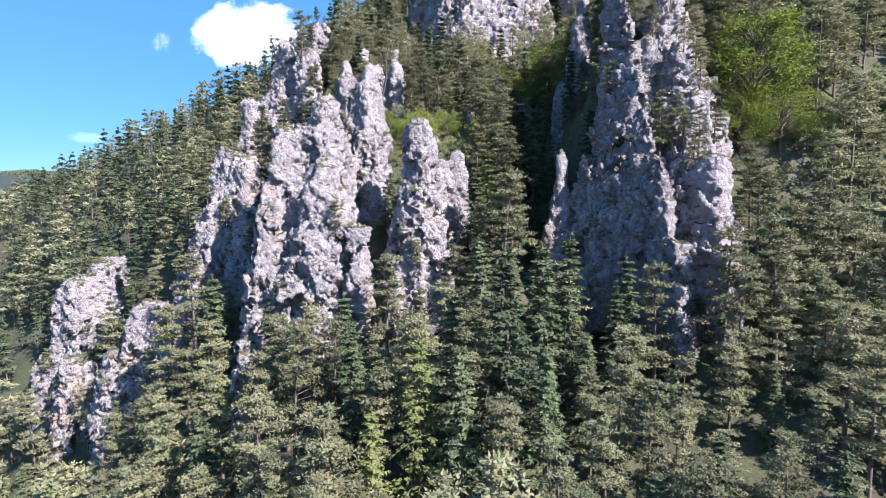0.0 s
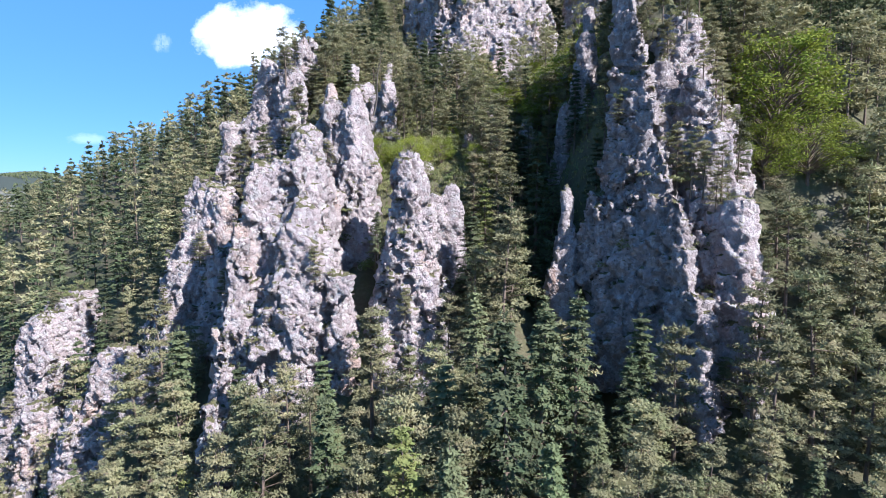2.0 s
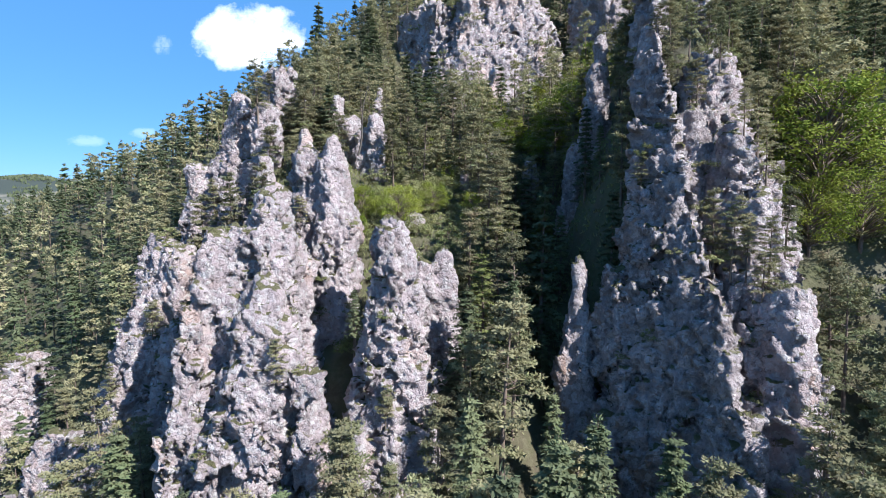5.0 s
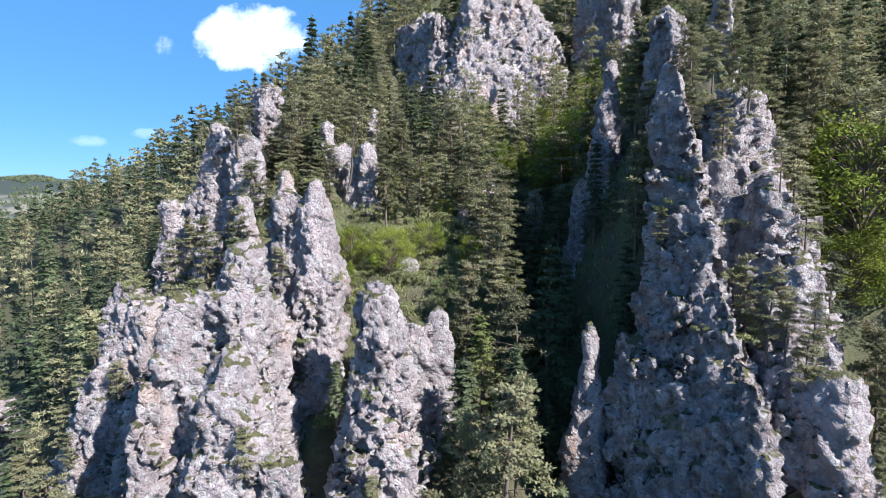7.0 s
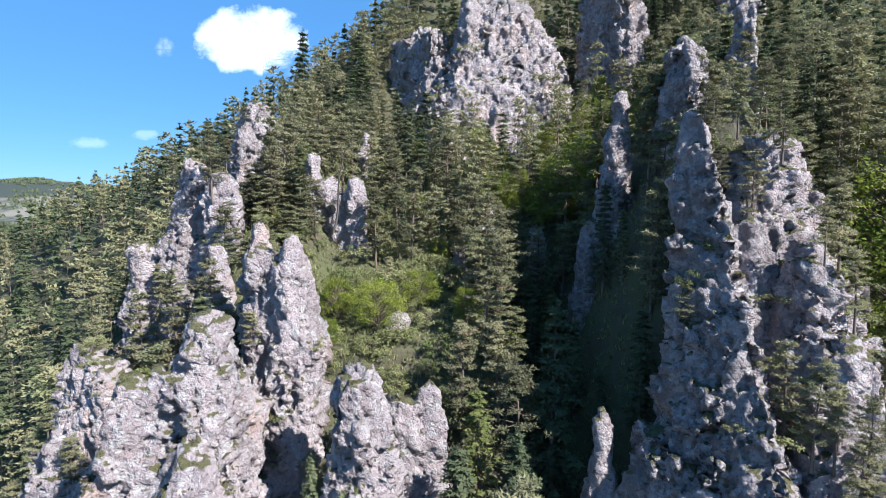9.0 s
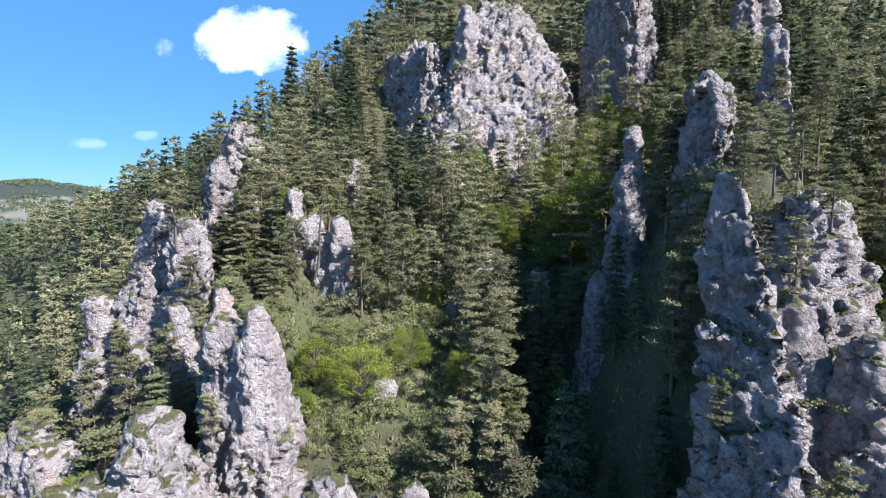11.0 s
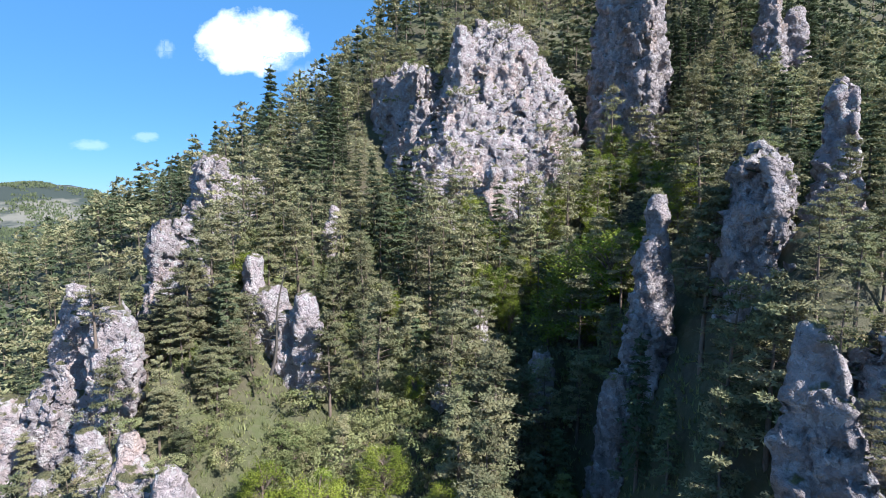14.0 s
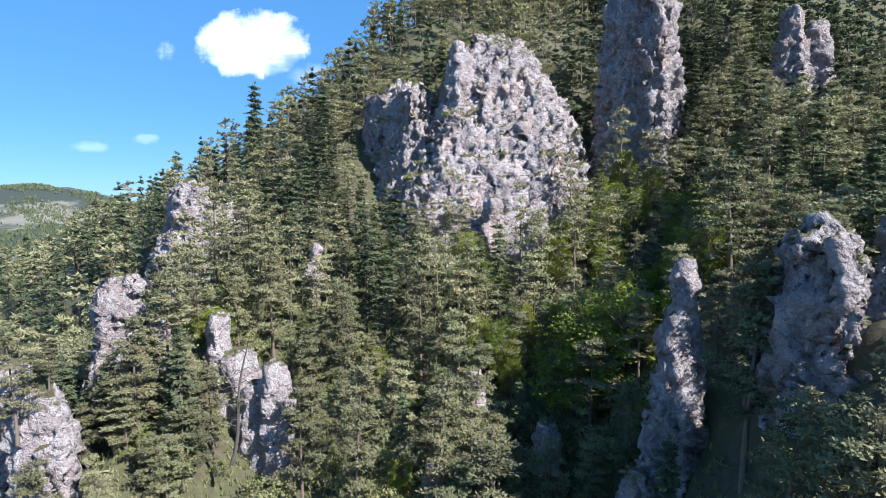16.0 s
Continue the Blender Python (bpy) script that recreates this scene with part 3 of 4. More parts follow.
# ---- trees ----
def leaves(base, way, length, width, rng, face=None, jitter=0.2):
    """Slim triangles: from base along way, turned so that they look along face, where given."""
    side = np.cross(way, rng.normal(size=way.shape) if face is None else face + jitter * rng.normal(size=way.shape))
    side /= np.linalg.norm(side, axis=1, keepdims=True) + 1e-9
    a = base - side * (width * 0.5)[:, None]
    b = base + side * (width * 0.5)[:, None]
    return np.stack([a, b, base + way * length[:, None]], 1).reshape(-1, 3)


def unit(v):
    return v / (np.linalg.norm(v, axis=-1, keepdims=True) + 1e-9)


def tube(path, radii, sides=6):
    """Rings along a path, as quads."""
    path = np.asarray(path, float)
    n = len(path)
    way = unit(np.gradient(path, axis=0))
    u = unit(np.cross(way, np.array([0.31, 0.82, 0.17])))
    v = np.cross(way, u)
    a = np.linspace(0, 2 * math.pi, sides, endpoint=False)
    ring = path[:, None] + np.asarray(radii)[:, None, None] * (np.cos(a)[None, :, None] * u[:, None] + np.sin(a)[None, :, None] * v[:, None])
    i = np.arange(n - 1)[:, None] * sides
    j = np.arange(sides)[None]
    k = (j + 1) % sides
    return ring.reshape(-1, 3), np.stack([(i + j).ravel(), (i + k).ravel(), (i + sides + k).ravel(), (i + sides + j).ravel()], 1)


def wood(tubes):
    verts, faces, n = [], [], 0
    for p, f in tubes:
        verts.append(p)
        faces.append(f + n)
        n += len(p)
    return np.concatenate(verts), np.concatenate(faces)


def conifer(seed, tall, spread, bare, branches, tufts, needles, needle, kind, lean=0.03):
    """A tree's limbs (corners, quads) and its needles (corners of triangles). kind: pine, spruce or larch."""
    rng = np.random.default_rng(seed)
    bend = rng.normal(size=2) * lean * tall
    def stem(t):
        t = np.asarray(t)[..., None]
        return np.concatenate([bend[0] * t ** 2, bend[1] * t ** 2, t * tall], -1)
    ts = np.linspace(0, 1, 8)
    tubes = [tube(np.concatenate([[[0, 0, -1.2]], stem(ts)]), np.concatenate([[0.02 * tall], 0.016 * tall * (1 - 0.93 * ts)]), 7)]
    soup = []
    per = 4 if kind == "pine" else 5
    levels = max(1, branches // per)
    for k in range(branches):
        # whorls of branches, one above another
        level = k // per
        t = bare + (0.97 - bare) * (min(levels, max(0.1, level + 0.5 + rng.normal() * (0.42 if kind == "pine" else 0.16))) / levels) ** (0.95 if kind == "pine" else 0.85)
        s = max(0.0, (t - bare) / (1 - bare))
        if kind == "pine":
            reach = spread * (0.24 + 0.82 * (1 - s) ** 0.65 * (0.55 + 0.45 * min(1, s * 3))) * rng.uniform(0.45, 1.2)
            rise = rng.uniform(-0.12, 0.22) + 0.4 * s
        else:
            reach = spread * ((1 - s) ** 0.85 + 0.05) * rng.uniform(0.72, 1.15)
            rise = rng.uniform(-0.28, -0.05) + 0.45 * s ** 3
        a = (k % per) * 6.2832 / per + level * 2.39996 + rng.normal() * 0.3
        way = unit(np.array([math.cos(a), math.sin(a), rise]))
        root = stem(t)
        droop = np.array([0, 0, -0.10 if kind == "pine" else -0.16]) * reach
        q = np.linspace(0, 1, 3)[:, None]
        if reach > 0.5 and (kind == "pine" or k % 2 == 0):
            tubes.append(tube(root + way * reach * q * 0.92 + droop * q ** 2, 0.0048 * tall * (1 - 0.8 * q[:, 0]) * (1.1 - 0.6 * t), 3))
        m = tufts
        side = unit(np.cross(way, np.array([0, 0, 1.0])))
        if kind == "pine":
            # flat cushions of needles towards the branch's end
            f = rng.uniform(0.38, 1.0, m)[:, None]
            mid = root + way * reach * f + droop * f ** 2 + side * rng.normal(size=(m, 1)) * reach * 0.22
            mid[:, 2] += rng.normal(size=m) * 0.07
            wide = rng.uniform(0.36, 0.62, (m, 1)) * (0.7 + 0.1 * spread)
            core = np.repeat(mid, needles, 0)
            nn = len(core)
            ball = unit(rng.normal(size=(nn, 3)))
            p = core + ball * rng.random((nn, 1)) ** 0.45 * np.repeat(wide, needles, 0) * np.array([1, 1, 0.30])
            d = unit(ball * np.array([1, 1, 0.5]) + 0.5 * rng.normal(size=(nn, 3)) + np.array([0, 0, 0.12]))
            face = unit(ball * np.array([0.55, 0.55, 0.4]) + way * 0.25 + np.array([0, 0, 0.75]))
        else:
            # flat sprays of needles along the branch, widest near the stem
            f = rng.uniform(0.12, 1.0, m)[:, None]
            mid = root + way * reach * f + droop * f ** 2 + side * rng.uniform(-1, 1, size=(m, 1)) * reach * 0.34 * (1.15 - f)
            mid[:, 2] -= 0.05 * reach * rng.random(m)
            core = np.repeat(mid, needles, 0)
            nn = len(core)
            p = core + rng.normal(size=(nn, 3)) * np.array([0.16, 0.16, 0.05])
            d = unit(rng.normal(size=(nn, 3)) * np.array([0.8, 0.8, 0.25]) + way * 0.6 + np.array([0, 0, -0.22]))
            face = unit(way * np.array([1, 1, 0]) * 0.55 + np.array([0, 0, 0.8]) + 0.15 * rng.normal(size=(nn, 3)))
        soup.append(leaves(p, d, needle * rng.uniform(0.6, 1.3, nn), needle * rng.uniform(0.45, 0.85, nn), rng, face))
    tip = np.repeat(stem(np.array([0.99])), 14, 0)
    soup.append(leaves(tip + rng.normal(size=tip.shape) * 0.08, unit(rng.normal(size=tip.shape) * 0.6 + np.array([0, 0, 1.0])), np.full(14, needle * 0.9), np.full(14, needle * 0.3), rng))
    return wood(tubes), np.concatenate(soup)


def broadleaf(seed, tall, spread, clumps, count, leaf):
    rng = np.random.default_rng(seed)
    tubes = [tube([[0, 0, -0.8], [0.1, 0, 0.2 * tall], [0, 0.15, 0.45 * tall], [0.1, 0.1, 0.8 * tall]], [0.022 * tall, 0.018 * tall, 0.013 * tall, 0.004 * tall], 7)]
    soup = []
    for k in range(clumps):
        a = k * 2.39996
        h = rng.uniform(0.28, 0.97)
        reach = spread * math.sqrt(max(0.05, 1 - ((h - 0.5) / 0.52) ** 2)) * rng.uniform(0.55, 1.0)
        c = np.array([math.cos(a) * reach, math.sin(a) * reach, h * tall])
        tubes.append(tube([[0.05, 0.05, max(0.15, h - 0.25) * tall], c * np.array([0.5, 0.5, 1]) - np.array([0, 0, 0.08 * tall]), c], [0.007 * tall, 0.005 * tall, 0.002 * tall], 4))
        size = spread * rng.uniform(0.20, 0.36)
        off = unit(rng.normal(size=(count, 3))) * (size * rng.random((count, 1)) ** 0.4) * np.array([1, 1, 0.7])
        face = unit(off + np.array([0, 0, 0.35]) * size)
        soup.append(leaves(c + off, unit(rng.normal(size=off.shape)), leaf * rng.uniform(0.6, 1.3, count), leaf * rng.uniform(0.5, 0.9, count), rng, face))
    return wood(tubes), np.concatenate(soup)


def triangles(soup):
    return np.arange(len(soup)).reshape(-1, 3)


def plant(name, made, bark, leaf, label, category, group):
    """The first of its kind, far below the ground's sheet until it is copied."""
    (wv, wf), soup = made
    root = new(name)
    part("trunk", mesh_of(name + "_trunk", wv, wf, bark, True), root)
    part("crown", mesh_of(name + "_crown", soup, triangles(soup), leaf), root)
    return tagged(root, label, category, group)

rng = np.random.default_rng(11)
pines = [conifer(100 + k, 12.0, (2.5, 2.8, 2.3, 3.0, 2.6)[k], (0.26, 0.18, 0.34, 0.24, 0.14)[k], 40, 4, 30, 0.24, "pine") for k in range(5)]
spruces = [conifer(200 + k, 13.0, (2.3, 2.6, 2.0)[k], (0.10, 0.14, 0.06)[k], 80, 7, 7, 0.32, "spruce", 0.01) for k in range(3)]
larches = [conifer(300 + k, 12.0, (2.2, 2.5)[k], 0.12, 65, 6, 8, 0.28, "larch", 0.015) for k in range(2)]
maples = [broadleaf(400 + k, 10.0, (4.6, 3.6)[k], 80, 90, 0.23) for k in range(2)]
shrubs = [broadleaf(500 + k, 2.4, (1.5, 1.9, 1.3)[k], 15, 60, 0.17) for k in range(3)]
KINDS = {
    "pine": ("pine_tree", pines, BARK, PINE, "grey-green Scots pine with a layered open crown", "pine tree", "pines on the slope"),
    "spruce": ("spruce_tree", spruces, BARK, SPRUCE, "dark green conical spruce with drooping branches", "spruce tree", "spruces on the slope"),
    "larch": ("larch_tree", larches, BARK, LARCH, "yellow-green larch with soft feathery branches", "larch tree", "larches on the slope"),
    "maple": ("maple_tree", maples, BARK, BROAD, "bright sunlit green broadleaf tree with a round crown", "broadleaf tree", "broadleaf trees"),
    "shrub": ("shrub", shrubs, BARK, SHRUB, "bushy yellow-green shrub on the rocky slope", "shrub", "shrubs on the slope"),
}
first = {}
used = {}


def set_plant(kind, x, y, z, scale, spin, variant, wide=1.0):
    name, made, bark, leaf, label, category, group = KINDS[kind]
    m = Matrix.LocRotScale((x, y, z), Euler((0, 0, spin)), (scale * wide, scale * wide, scale))
    key = (kind, variant)
    if key not in first:
        first[key] = plant(name, made[variant], bark, leaf, label, category, group)
        first[key].matrix_basis = m
        return
    root = first[key]
    made_copy = copy_thing(root, Matrix())
    made_copy.matrix_basis = m


TALL = {"pine": 12.0, "spruce": 13.0, "larch": 12.0, "maple": 10.0, "shrub": 2.4}

# trees that stand out: kind, x, y, height of the tip, own height
MARKED = [
    ("spruce", 13.3, 78.8, 58.8, 17), ("spruce", 6.2, 49.2, 37.5, 17), ("spruce", 9.8, 54, 37.5, 15), ("spruce", 13.2, 55, 40, 15),
    ("spruce", -29.3, 66, 31, 16), ("pine", -57, 68, 16, 13), ("pine", -52, 64, 13, 12), ("spruce", -61, 74, 19, 13), ("pine", -66, 82, 20, 12), ("pine", -70, 78, 15, 12), ("spruce", -20, 60, 28.5, 13), ("pine", -14.6, 58.5, 29, 14), ("larch", -2.0, 46.4, 28.5, 15), ("larch", -6, 43, 23, 12),
    ("pine", 7.5, 66, 44, 16), ("spruce", 4.5, 62, 36, 14), ("pine", 22.3, 54.5, 40, 12), ("pine", 35, 54.5, 39.5, 14), ("pine", 29, 51, 36, 13),
    ("spruce", -31, 160, 104, 18), ("maple", 44.3, 77.5, 66.5, 16), ("maple", 41.5, 75, 55, 7), ("maple", 47, 75, 56, 8), ("maple", 24.6, 109.4, 75, 9), ("maple", 21.5, 110.5, 72, 8), ("maple", 26.8, 111.5, 73, 7), ("pine", 26.2, 80.4, 74.5, 11), ("maple", -4, 88, 63, 5), ("maple", -9, 90, 60, 4.5), ("maple", 0.5, 92, 60, 4), ("maple", -21, 72.5, 50.8, 3.2),
    ("pine", -24, 93, 72, 9), ("pine", -30, 96, 68, 6), ("pine", 25, 77, 76, 11), ("pine", 31, 75, 70, 8), ("pine", 30, 68, 63.5, 6), ("pine", -7.4, 72, 41, 9), ("spruce", -6.8, 69.5, 36, 8), ("shrub", -7.6, 74, 40, 3),
    ("pine", -25, 85.5, 57.5, 9), ("pine", -20.5, 84.5, 57.5, 9), ("pine", -29.5, 87, 56, 9), ("pine", -17, 84.5, 56, 8), ("pine", -22, 91, 63, 8), ("pine", -18.5, 93, 62.5, 9),
    ("pine", 28.6, 64.0, 57.8, 4.5), ("pine", 32.5, 70, 65, 7), ("pine", 23.2, 81.5, 74.5, 10), ("pine", 33, 82, 76, 8), ("pine", 26.0, 81.5, 71.5, 11), ("pine", 28.2, 81.0, 72, 11), ("pine", 30.2, 80.5, 71, 9), ("pine", 24.6, 84, 71, 10), ("pine", 27.5, 64.5, 53, 9), ("pine", 30, 63, 50, 9), ("pine", 26.8, 66.4, 58, 6), ("pine", 32, 67.5, 60, 8), ("pine", 31, 83, 75, 7), ("pine", 36, 86, 77.5, 11), ("pine", 33.6, 86.6, 77, 11), ("pine", 38, 87, 77, 11), ("pine", 29.4, 83, 73, 6), ("pine", 33.5, 66.5, 56, 7),
    ("pine", 27, 79, 74, 7), ("pine", 25.5, 89.5, 77, 13), ("pine", 40, 80, 66, 11), ("maple", -13, 86, 56, 3.5), ("maple", 37.5, 79, 58, 4), ("shrub", 31, 79.5, 70, 2.4), ("shrub", 28.5, 79.5, 69.5, 2),
]


# the height of the rock in half-metre squares, and the same spread a metre outwards
CELL, X0, Y0 = 0.5, -100.0, 40.0
tops = np.full((400, 280), -99.0)
every = np.concatenate(ALL)
np.maximum.at(tops, (np.clip(((every[:, 0] - X0) / CELL).astype(int), 0, 399), np.clip(((every[:, 1] - Y0) / CELL).astype(int), 0, 279)), every[:, 2])
spread_tops = tops.copy()
for i in (-2, -1, 0, 1, 2):
    for j in (-2, -1, 0, 1, 2):
        spread_tops = np.maximum(spread_tops, np.roll(tops, (i, j), (0, 1)))


def ground_at(x, y):
    return float(ground(np.array([x]), np.array([y]))[0])


sheet = ground(*np.meshgrid(X0 + CELL * (np.arange(400) + 0.5), Y0 + CELL * (np.arange(280) + 0.5), indexing="ij"))


def rock_at(x, y, table):
    i, j = int((x - X0) / CELL), int((y - Y0) / CELL)
    return table[i, j] if 1 <= i < 399 and 1 <= j < 279 else -99.0


def clear(x, y, gap):
    """Whether no rock stands out of the ground here, or within a metre where gap is above 0."""
    return rock_at(x, y, spread_tops if gap > 0 else tops) < rock_at(x, y, sheet) + 0.8


def footing(x, y):
    i, j = int((x - X0) / CELL), int((y - Y0) / CELL)
    return max(float(np.median(tops[i - 1:i + 2, j - 1:j + 2])), ground_at(x, y))


taken = []
for kind, x, y, tip, own in MARKED:
    taken.append((x, y))
    floor_z = footing(x, y)
    own = min(1.25 * own, max(0.7 * own, tip - floor_z))
    set_plant(kind, x, y, floor_z - 0.3, own / TALL[kind], rng.uniform(0, 6.28), int(rng.integers(len(KINDS[kind][1]))), 1.25 if own > 9 and kind == "maple" else 1.0)

# the rest of the wood, by chance, no two stems too close
cell = {}
for x, y in taken:
    cell.setdefault((int(x // 4), int(y // 4)), []).append((x, y))
wood_list = []
tries = rng.uniform((-270, 22), (135, 320), size=(90000, 2))
for x, y in tries:
    near = 3.1 if y < 130 else 3.5
    if x > 34 and y < 112:
        near = 2.9
    if -18 < x < 10 and y > 124 or x > 42 and y >= 88:
        near = 2.3
    if x < -60 or x > 90 or y > 175:
        near = 4.2
    if -30 < x < 75 and 175 < y < 255:
        near = 3.6
    if x < -170:
        near = 5.8
    if y > 200 and x > 60:
        continue
    if x < -0.88 * y - 14 or x > 0.90 * y + 16 or y > 225 + max(0, -x - 20) * 0.8 + (25 if x > -5 else 0):
        near = 9.0
    if (x - 43) ** 2 + (y - 74) ** 2 < 42 or ((x + 2) / 9) ** 2 + ((y - 150) / 7) ** 2 < 1 or ((x - 15) / 9) ** 2 + ((y - 136) / 5) ** 2 < 1 or -43 < x < -29 and 138 < y < 147 or -27 < x < -20 and 99 < y < 104:
        continue
    if not clear(x, y, 1.0):
        continue
    kx, ky = int(x // 4), int(y // 4)
    if any((x - a) ** 2 + (y - b) ** 2 < near ** 2 for i in (-2, -1, 0, 1, 2) for j in (-2, -1, 0, 1, 2) for a, b in cell.get((kx + i, ky + j), ())):
        continue
    cell.setdefault((kx, ky), []).append((x, y))
    wood_list.append((x, y))
wood_list = np.array(sorted(wood_list, key=lambda q: q[1]))
heights = ground(wood_list[:, 0], wood_list[:, 1])
patch = fbm(np.c_[wood_list / 18.0, np.zeros(len(wood_list))], 2)
far_soup, far_wood = {"pine": [], "spruce": []}, []
light_pines = [conifer(600 + k, 12.0, (2.6, 2.9, 2.4)[k], 0.25, 20, 3, 7, 0.60, "pine") for k in range(3)]
mid_pines = [conifer(620 + k, 12.0, (2.6, 2.9, 2.4)[k], 0.22, 32, 4, 12, 0.32, "pine") for k in range(3)]
mid_spruces = [conifer(720 + k, 13.0, (2.4, 2.1)[k], 0.08, 60, 5, 5, 0.40, "spruce", 0.01) for k in range(2)]
light_spruces = [conifer(700 + k, 13.0, (2.4, 2.1)[k], 0.08, 35, 3, 3, 0.8, "spruce", 0.01) for k in range(2)]
stake, stake_faces = tube([[0, 0, -1], [0, 0, 5], [0, 0, 9.5]], [0.16, 0.11, 0.04], 4)
for (x, y), z, c in zip(wood_list, heights, patch):
    chance = rng.random()
    spruce = chance < ((0.05 if x < 2 and y < 62 else 0.10) + (0.15 if y < 62 else 0.5) * smooth(0.0, 0.5, c) + (0.4 if x > 42 and y > 88 else 0) + (0.4 if -18 < x < 9 and y > 126 else 0) + (0.5 if x < -42 and y > 88 else 0) + (0.35 if 11 < x < 20 and 55 < y < 100 else 0))
    kind = "spruce" if spruce else ("larch" if chance > 0.992 else "pine")
    own = rng.uniform(7.0, 15.5) * (0.9 if y > 80 else 1.0)
    if -16 < x < 4 and 79 < y < 99:
        if chance < 0.8:
            continue
        own *= 0.5
    if -14 < x < 9 and 132 < y < 158 or -44 < x < -28 and 130 < y < 146:
        own *= 0.75
    spin = rng.uniform(0, 6.28)
    if -62 < x < -46 and 60 < y < 80:
        own *= 0.65
    if -42 < x < 46 and 36 < y < 116 and used.get(kind, 0) < 225:
        used[kind] = used.get(kind, 0) + 1
        set_plant(kind, x, y, z - 0.2, own / TALL[kind], spin, int(rng.integers(len(KINDS[kind][1]))), rng.uniform(0.85, 1.2))
    else:
        kind = "spruce" if spruce else "pine"
        close = -60 < x < 68 and y < (172 if x > -45 else 132)
        group = (mid_spruces if close else light_spruces) if spruce else (mid_pines if close else light_pines)
        (wv, wf), soup = group[int(rng.integers(len(group)))]
        s = own / TALL[kind] * 1.1
        wide = rng.uniform(0.8, 1.35) if kind == "pine" else rng.uniform(0.85, 1.15)
        turn = np.array([[math.cos(spin), -math.sin(spin), 0], [math.sin(spin), math.cos(spin), 0], [0, 0, 1]])
        place = np.array([x, y, z - 0.2])
        far_soup[kind].append(soup @ turn.T * s * np.array([wide, wide, 1.0]) + place)
        far_wood.append((stake @ turn.T * s + place, stake_faces))
for kind, mat, label in (("pine", PINE, "dense pine forest covering the ridge"), ("spruce", SPRUCE, "dark spruces scattered through the ridge forest")):
    soup = np.concatenate(far_soup[kind])
    tagged(new("forest", mesh_of("forest", soup, triangles(soup), mat)), label, "forest", kind="stuff")
wv, wf = wood(far_wood)
tagged(new("forest_trunks", mesh_of("forest_trunks", wv, wf, BARK, True)), "brown trunks of the ridge forest", "forest", kind="stuff")

# shrubs on the open slope and on the heads of the crags
thicket = []


def set_shrubs(count, box, tall, joined=False):
    for k in range(count):
        x, y = rng.uniform(box[0], box[1]), rng.uniform(box[2], box[3])
        if not clear(x, y, 0.2):
            continue
        own = rng.uniform(*tall)
        if joined:
            turn = Matrix.Rotation(rng.uniform(0, 6.28), 3, "Z")
            soup = shrubs[int(rng.integers(3))][1] @ np.array(turn) * (own / 2.4) * np.array([1.15, 1.15, 1.0])
            thicket.append(soup + np.array([x, y, float(ground(np.array([x]), np.array([y]))[0]) - 0.2]))
            continue
        set_plant("shrub", x, y, float(ground(np.array([x]), np.array([y]))[0]) - 0.2, own / 2.4, rng.uniform(0, 6.28), int(rng.integers(3)), rng.uniform(0.9, 1.3))


set_shrubs(110, (-17, 6, 79, 98), (1.0, 3.0))
set_shrubs(230, (-32, 24, 96, 132), (1.0, 3.2), True)
set_shrubs(30, (-45, 36, 50, 80), (1.0, 2.6))
set_shrubs(110, (35, 58, 60, 88), (1.2, 3.0), True)
set_shrubs(60, (40, 80, 88, 135), (1.5, 3.5), True)
thicket = np.concatenate(thicket)
tagged(new("undergrowth", mesh_of("undergrowth", thicket, triangles(thicket), SHRUB)), "yellow-green bushes between the pines", "undergrowth", kind="stuff")

# young broadleaf trees in the gaps of the wood
for k in range(52):
    x, y = rng.uniform(-28, 60), rng.uniform(84, 136)
    if clear(x, y, 0.5):
        set_plant("maple", x, y, float(ground(np.array([x]), np.array([y]))[0]) - 0.3, rng.uniform(2.0, 5.0) / 10.0, rng.uniform(0, 6.28), int(rng.integers(2)), rng.uniform(0.7, 1.0))

# taller ones along the rim of the gully
for k in range(42):
    x, y = rng.uniform(8, 40), rng.uniform(106, 146)
    if clear(x, y, 0.5):
        set_plant("maple", x, y, ground_at(x, y) - 0.3, rng.uniform(5.0, 8.5) / 10.0, rng.uniform(0, 6.28), int(rng.integers(2)), rng.uniform(0.6, 0.85))

# a thicket round the feet of the upper crags
for k in range(85):
    x, y = rng.uniform(-35, -15), rng.uniform(83, 103)
    if clear(x, y, -0.8):
        own = rng.uniform(3.5, 6.5) if y < 94 else rng.uniform(5.5, 8.5)
        set_plant("pine", x, y, float(ground(np.array([x]), np.array([y]))[0]) - 0.3, own / 12.0, rng.uniform(0, 6.28), int(rng.integers(5)), 1.25)

# bushes and stunted pines rooted on the ledges
spots = np.concatenate(LEDGES)
spots = spots[spots[:, 2] > ground(spots[:, 0], spots[:, 1]) + 1.5]
spots = spots[(spots[:, 1] < 112) | (spots[:, 0] < 32)]
spots = spots[(np.abs(spots[:, 0] - 16.6) > 3) | (np.abs(spots[:, 1] - 71.5) > 3)]
held = []


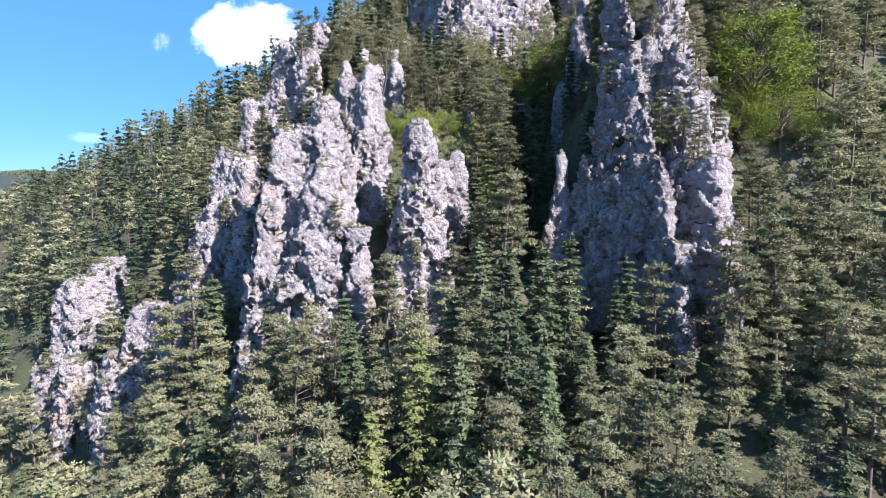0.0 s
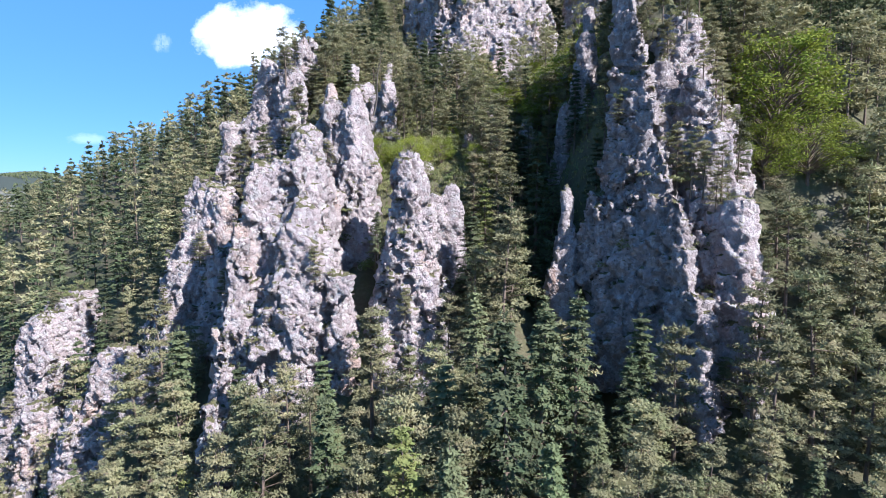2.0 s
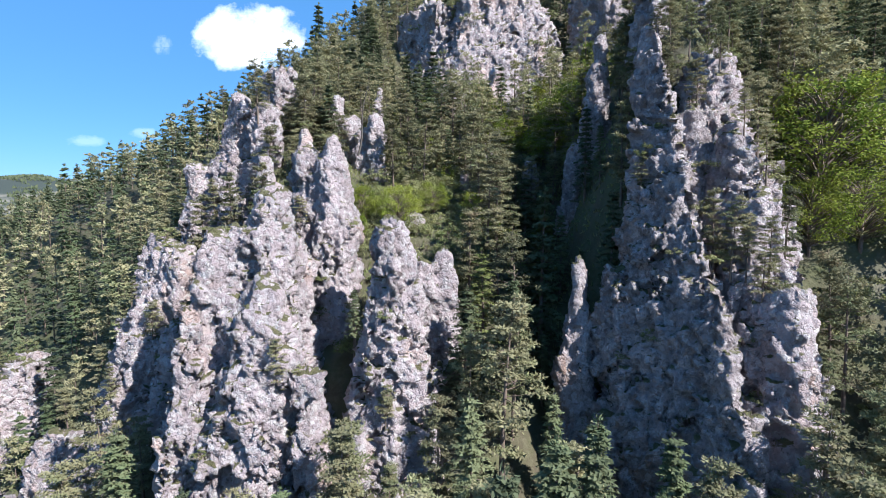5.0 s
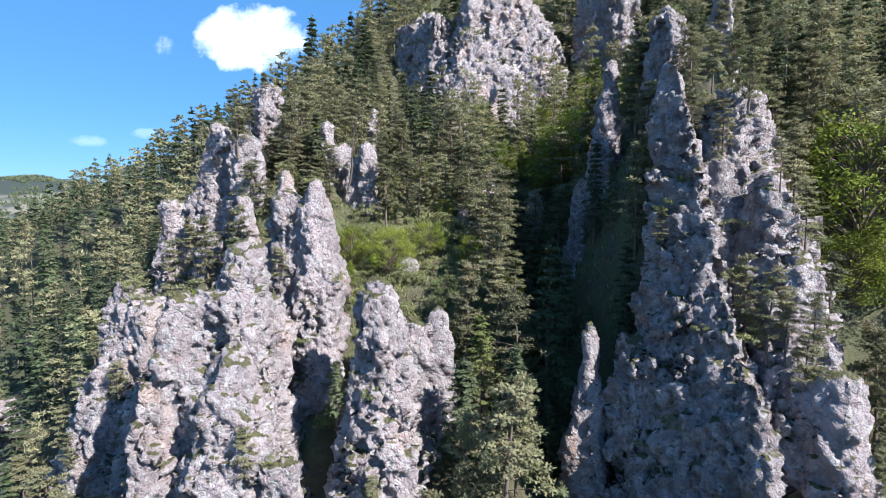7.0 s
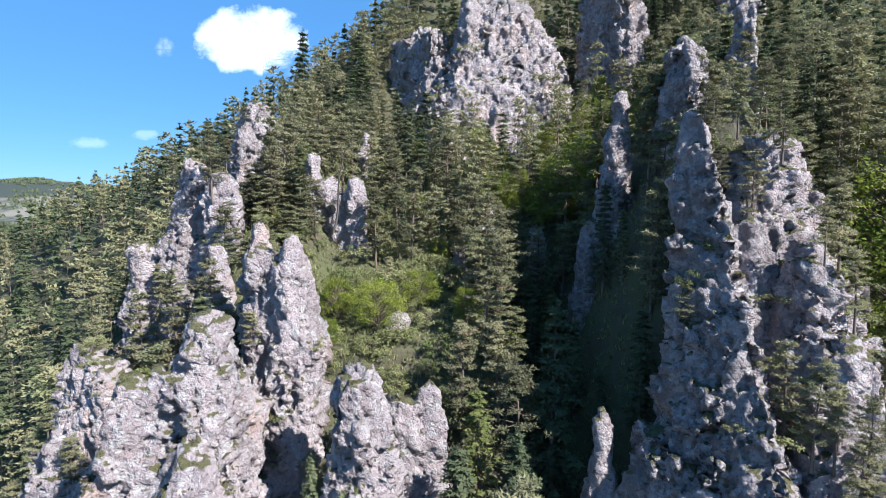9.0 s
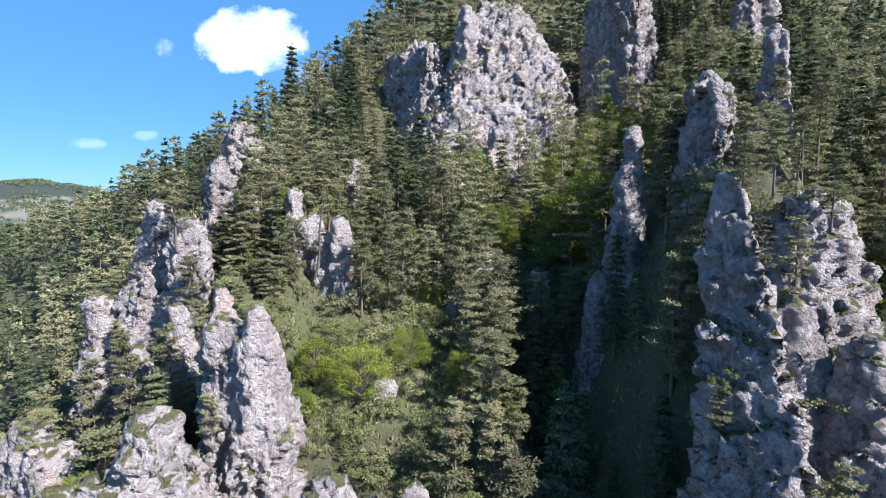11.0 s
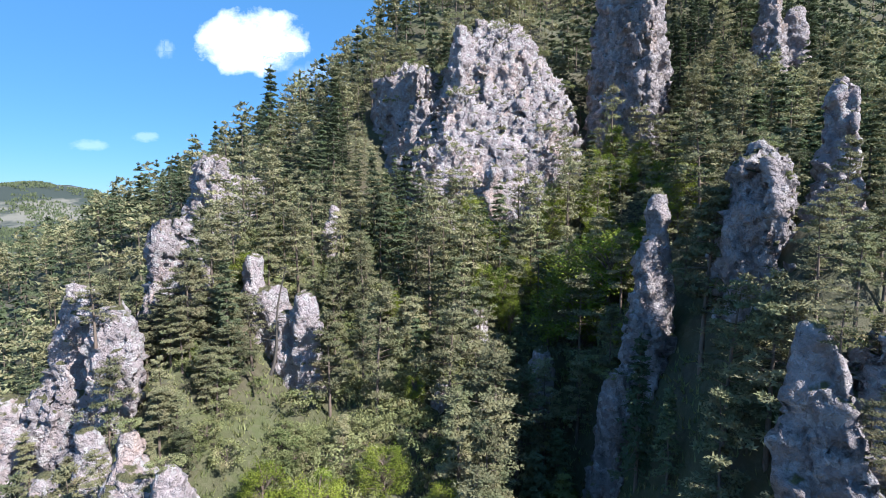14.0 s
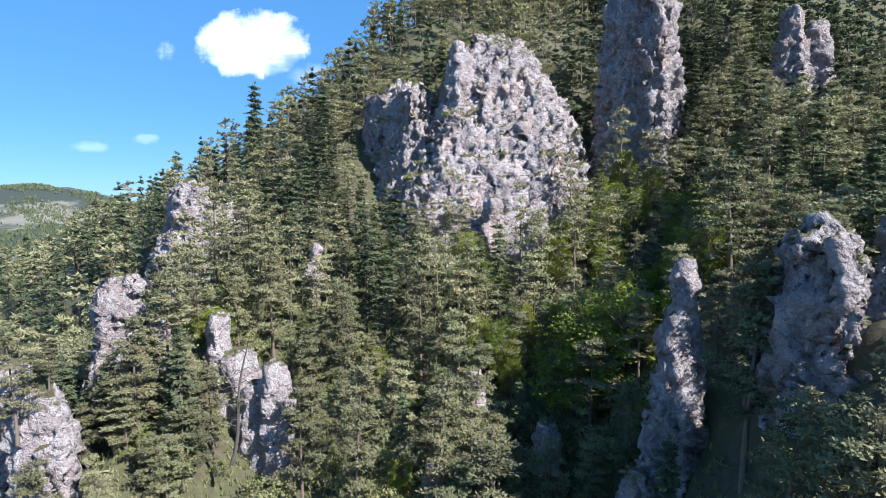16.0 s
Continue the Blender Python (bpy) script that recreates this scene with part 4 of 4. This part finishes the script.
def root_on_ledges(places, most, apart, pine_share, pine_tall, shrub_tall):
    """Plants on flat spots of rock, no two too near."""
    count = 0
    for x, y, z in places[rng.permutation(len(places))]:
        if any((x - a) ** 2 + (y - b) ** 2 + (z - c) ** 2 < apart for a, b, c in held):
            continue
        held.append((x, y, z))
        count += 1
        if rng.random() < pine_share:
            set_plant("pine", x, y, z - 0.3, rng.uniform(*pine_tall) / 12.0, rng.uniform(0, 6.28), int(rng.integers(5)), 1.25)
        else:
            set_plant("shrub", x, y, z - 0.25, rng.uniform(*shrub_tall) / 2.4, rng.uniform(0, 6.28), int(rng.integers(3)), rng.uniform(1.0, 1.5))
        if count >= most:
            break


root_on_ledges(spots[spots[:, 1] < 112], 150, 2.2, 0.16, (2.5, 5.5), (0.5, 1.5))
root_on_ledges(spots[(spots[:, 1] > 132) & (spots[:, 0] > -14)], 48, 5.0, 0.12, (3.0, 5.0), (1.2, 2.8))
root_on_ledges(spots[(spots[:, 0] > 24) & (spots[:, 1] < 84)], 18, 6.0, 0.4, (3.0, 5.5), (1.0, 2.2))
root_on_ledges(spots[(spots[:, 0] < -14) & (spots[:, 1] > 78) & (spots[:, 1] < 100)], 26, 4.0, 0.6, (3.5, 6.5), (1.0, 2.2))


def grass():
    """Tufts of dry grass on the open slope."""
    r = np.random.default_rng(3)
    x, y = r.uniform(-32, 26, 9000), r.uniform(78, 128, 9000)
    z = ground(x, y)
    base = np.repeat(np.stack([x, y, z], 1), 4, 0) + r.normal(size=(36000, 3)) * np.array([0.12, 0.12, 0.0])
    way = unit(r.normal(size=base.shape) * 0.45 + np.array([0, 0, 1.0]))
    soup = leaves(base, way, r.uniform(0.35, 0.8, 36000), r.uniform(0.08, 0.2, 36000), r)
    tagged(new("grass", mesh_of("grass", soup, triangles(soup), SHRUB)), "dry yellow-green grass tufts on the open slope", "grass", kind="stuff")


grass()

# ---- the far woods and the clouds ----
def far_woods():
    r = np.random.default_rng(5)
    n = 52000
    px = r.uniform(-3000, -250, n)
    py = r.uniform(700, 3300, n)
    keep = fbm(np.c_[px / 160, py / 160, np.zeros(n)], 3) > -0.2
    px, py = px[keep], py[keep]
    each = 3
    base = np.repeat(np.stack([px, py, ground(px, py)], 1), each, 0)
    base = base + r.normal(size=base.shape) * np.array([6, 6, 0])
    size = np.repeat(r.uniform(4.5, 9, len(px)), each)
    soup = leaves(base, unit(r.normal(size=base.shape) * 0.12 + np.array([0, 0, 1])), size * 1.2, size * 1.1, r)
    tagged(new("far_woods", mesh_of("far_woods", soup, triangles(soup), SPRUCE)), "conifer woods on the far hills", "forest", kind="stuff")


far_woods()


def cloud(x, y, z, wide, tall, label, mat=None):
    u = np.linspace(-1.6, 1.6, 13)
    gx, gy = np.meshgrid(u, u)
    v = np.stack([gx.ravel(), gy.ravel(), np.zeros(gx.size)], 1)
    a = (np.arange(12)[:, None] * 13 + np.arange(12)[None]).ravel()
    ob = tagged(new("cloud", mesh_of("cloud", v, np.stack([a, a + 1, a + 14, a + 13], 1), mat or CLOUD)), label, "cloud", kind="structure")
    ob.matrix_basis = Matrix.LocRotScale((x, y, z), Euler((radians(90), 0, 0)), (wide, tall, 1))
    ob.visible_shadow = False


cloud(-1440, 4000, 1245, 480, 260, "bright white fair-weather cloud in a blue sky")
cloud(-2230, 4000, 560, 120, 45, "faint wisp of white cloud", WISP)
cloud(-2650, 4000, 500, 170, 50, "faint wisp of white cloud", WISP)
cloud(-2060, 4000, 1190, 80, 80, "small faint tuft of cloud", WISP)
cloud(-980, 4000, 1010, 230, 100, "thin white cloud above the ridge", WISP)


# ---- the leaning dead pine on the upper slope ----
def dead_pine():
    root = tagged(new("dead_pine"), "leaning grey dead pine with bare broken branches", "dead tree")
    root.location = (-10.9, 98, 59.6)
    r = np.random.default_rng(8)
    u = np.linspace(0, 1, 9)
    stem = np.stack([1.5 * u + 0.22 * np.sin(7 * u), 0.6 * u + 0.15 * np.sin(9 * u + 1), 10.6 * u - 0.6], 1)
    v, f = tube(stem, list(0.15 * (1 - u) ** 0.8 + 0.02), 8)
    part("trunk", mesh_of("dead_pine_trunk", v, f, OLD_BARK, True), root)
    for k in range(30):
        t = r.uniform(0.3, 0.98)
        at = np.array([np.interp(t, u, stem[:, c]) for c in range(3)])
        a = r.uniform(0, 6.28)
        way = np.array([math.cos(a), math.sin(a), r.uniform(-0.35, 0.35)]) * r.uniform(0.7, 2.4) * (1.15 - 0.6 * t)
        v, f = tube([at, at + way * 0.5 + np.array([0, 0, 0.12]), at + way + np.array([0, 0, -0.25])], [0.045, 0.03, 0.01], 5)
        part("branch", mesh_of("dead_pine_branch", v, f, OLD_BARK, True), root)


dead_pine()
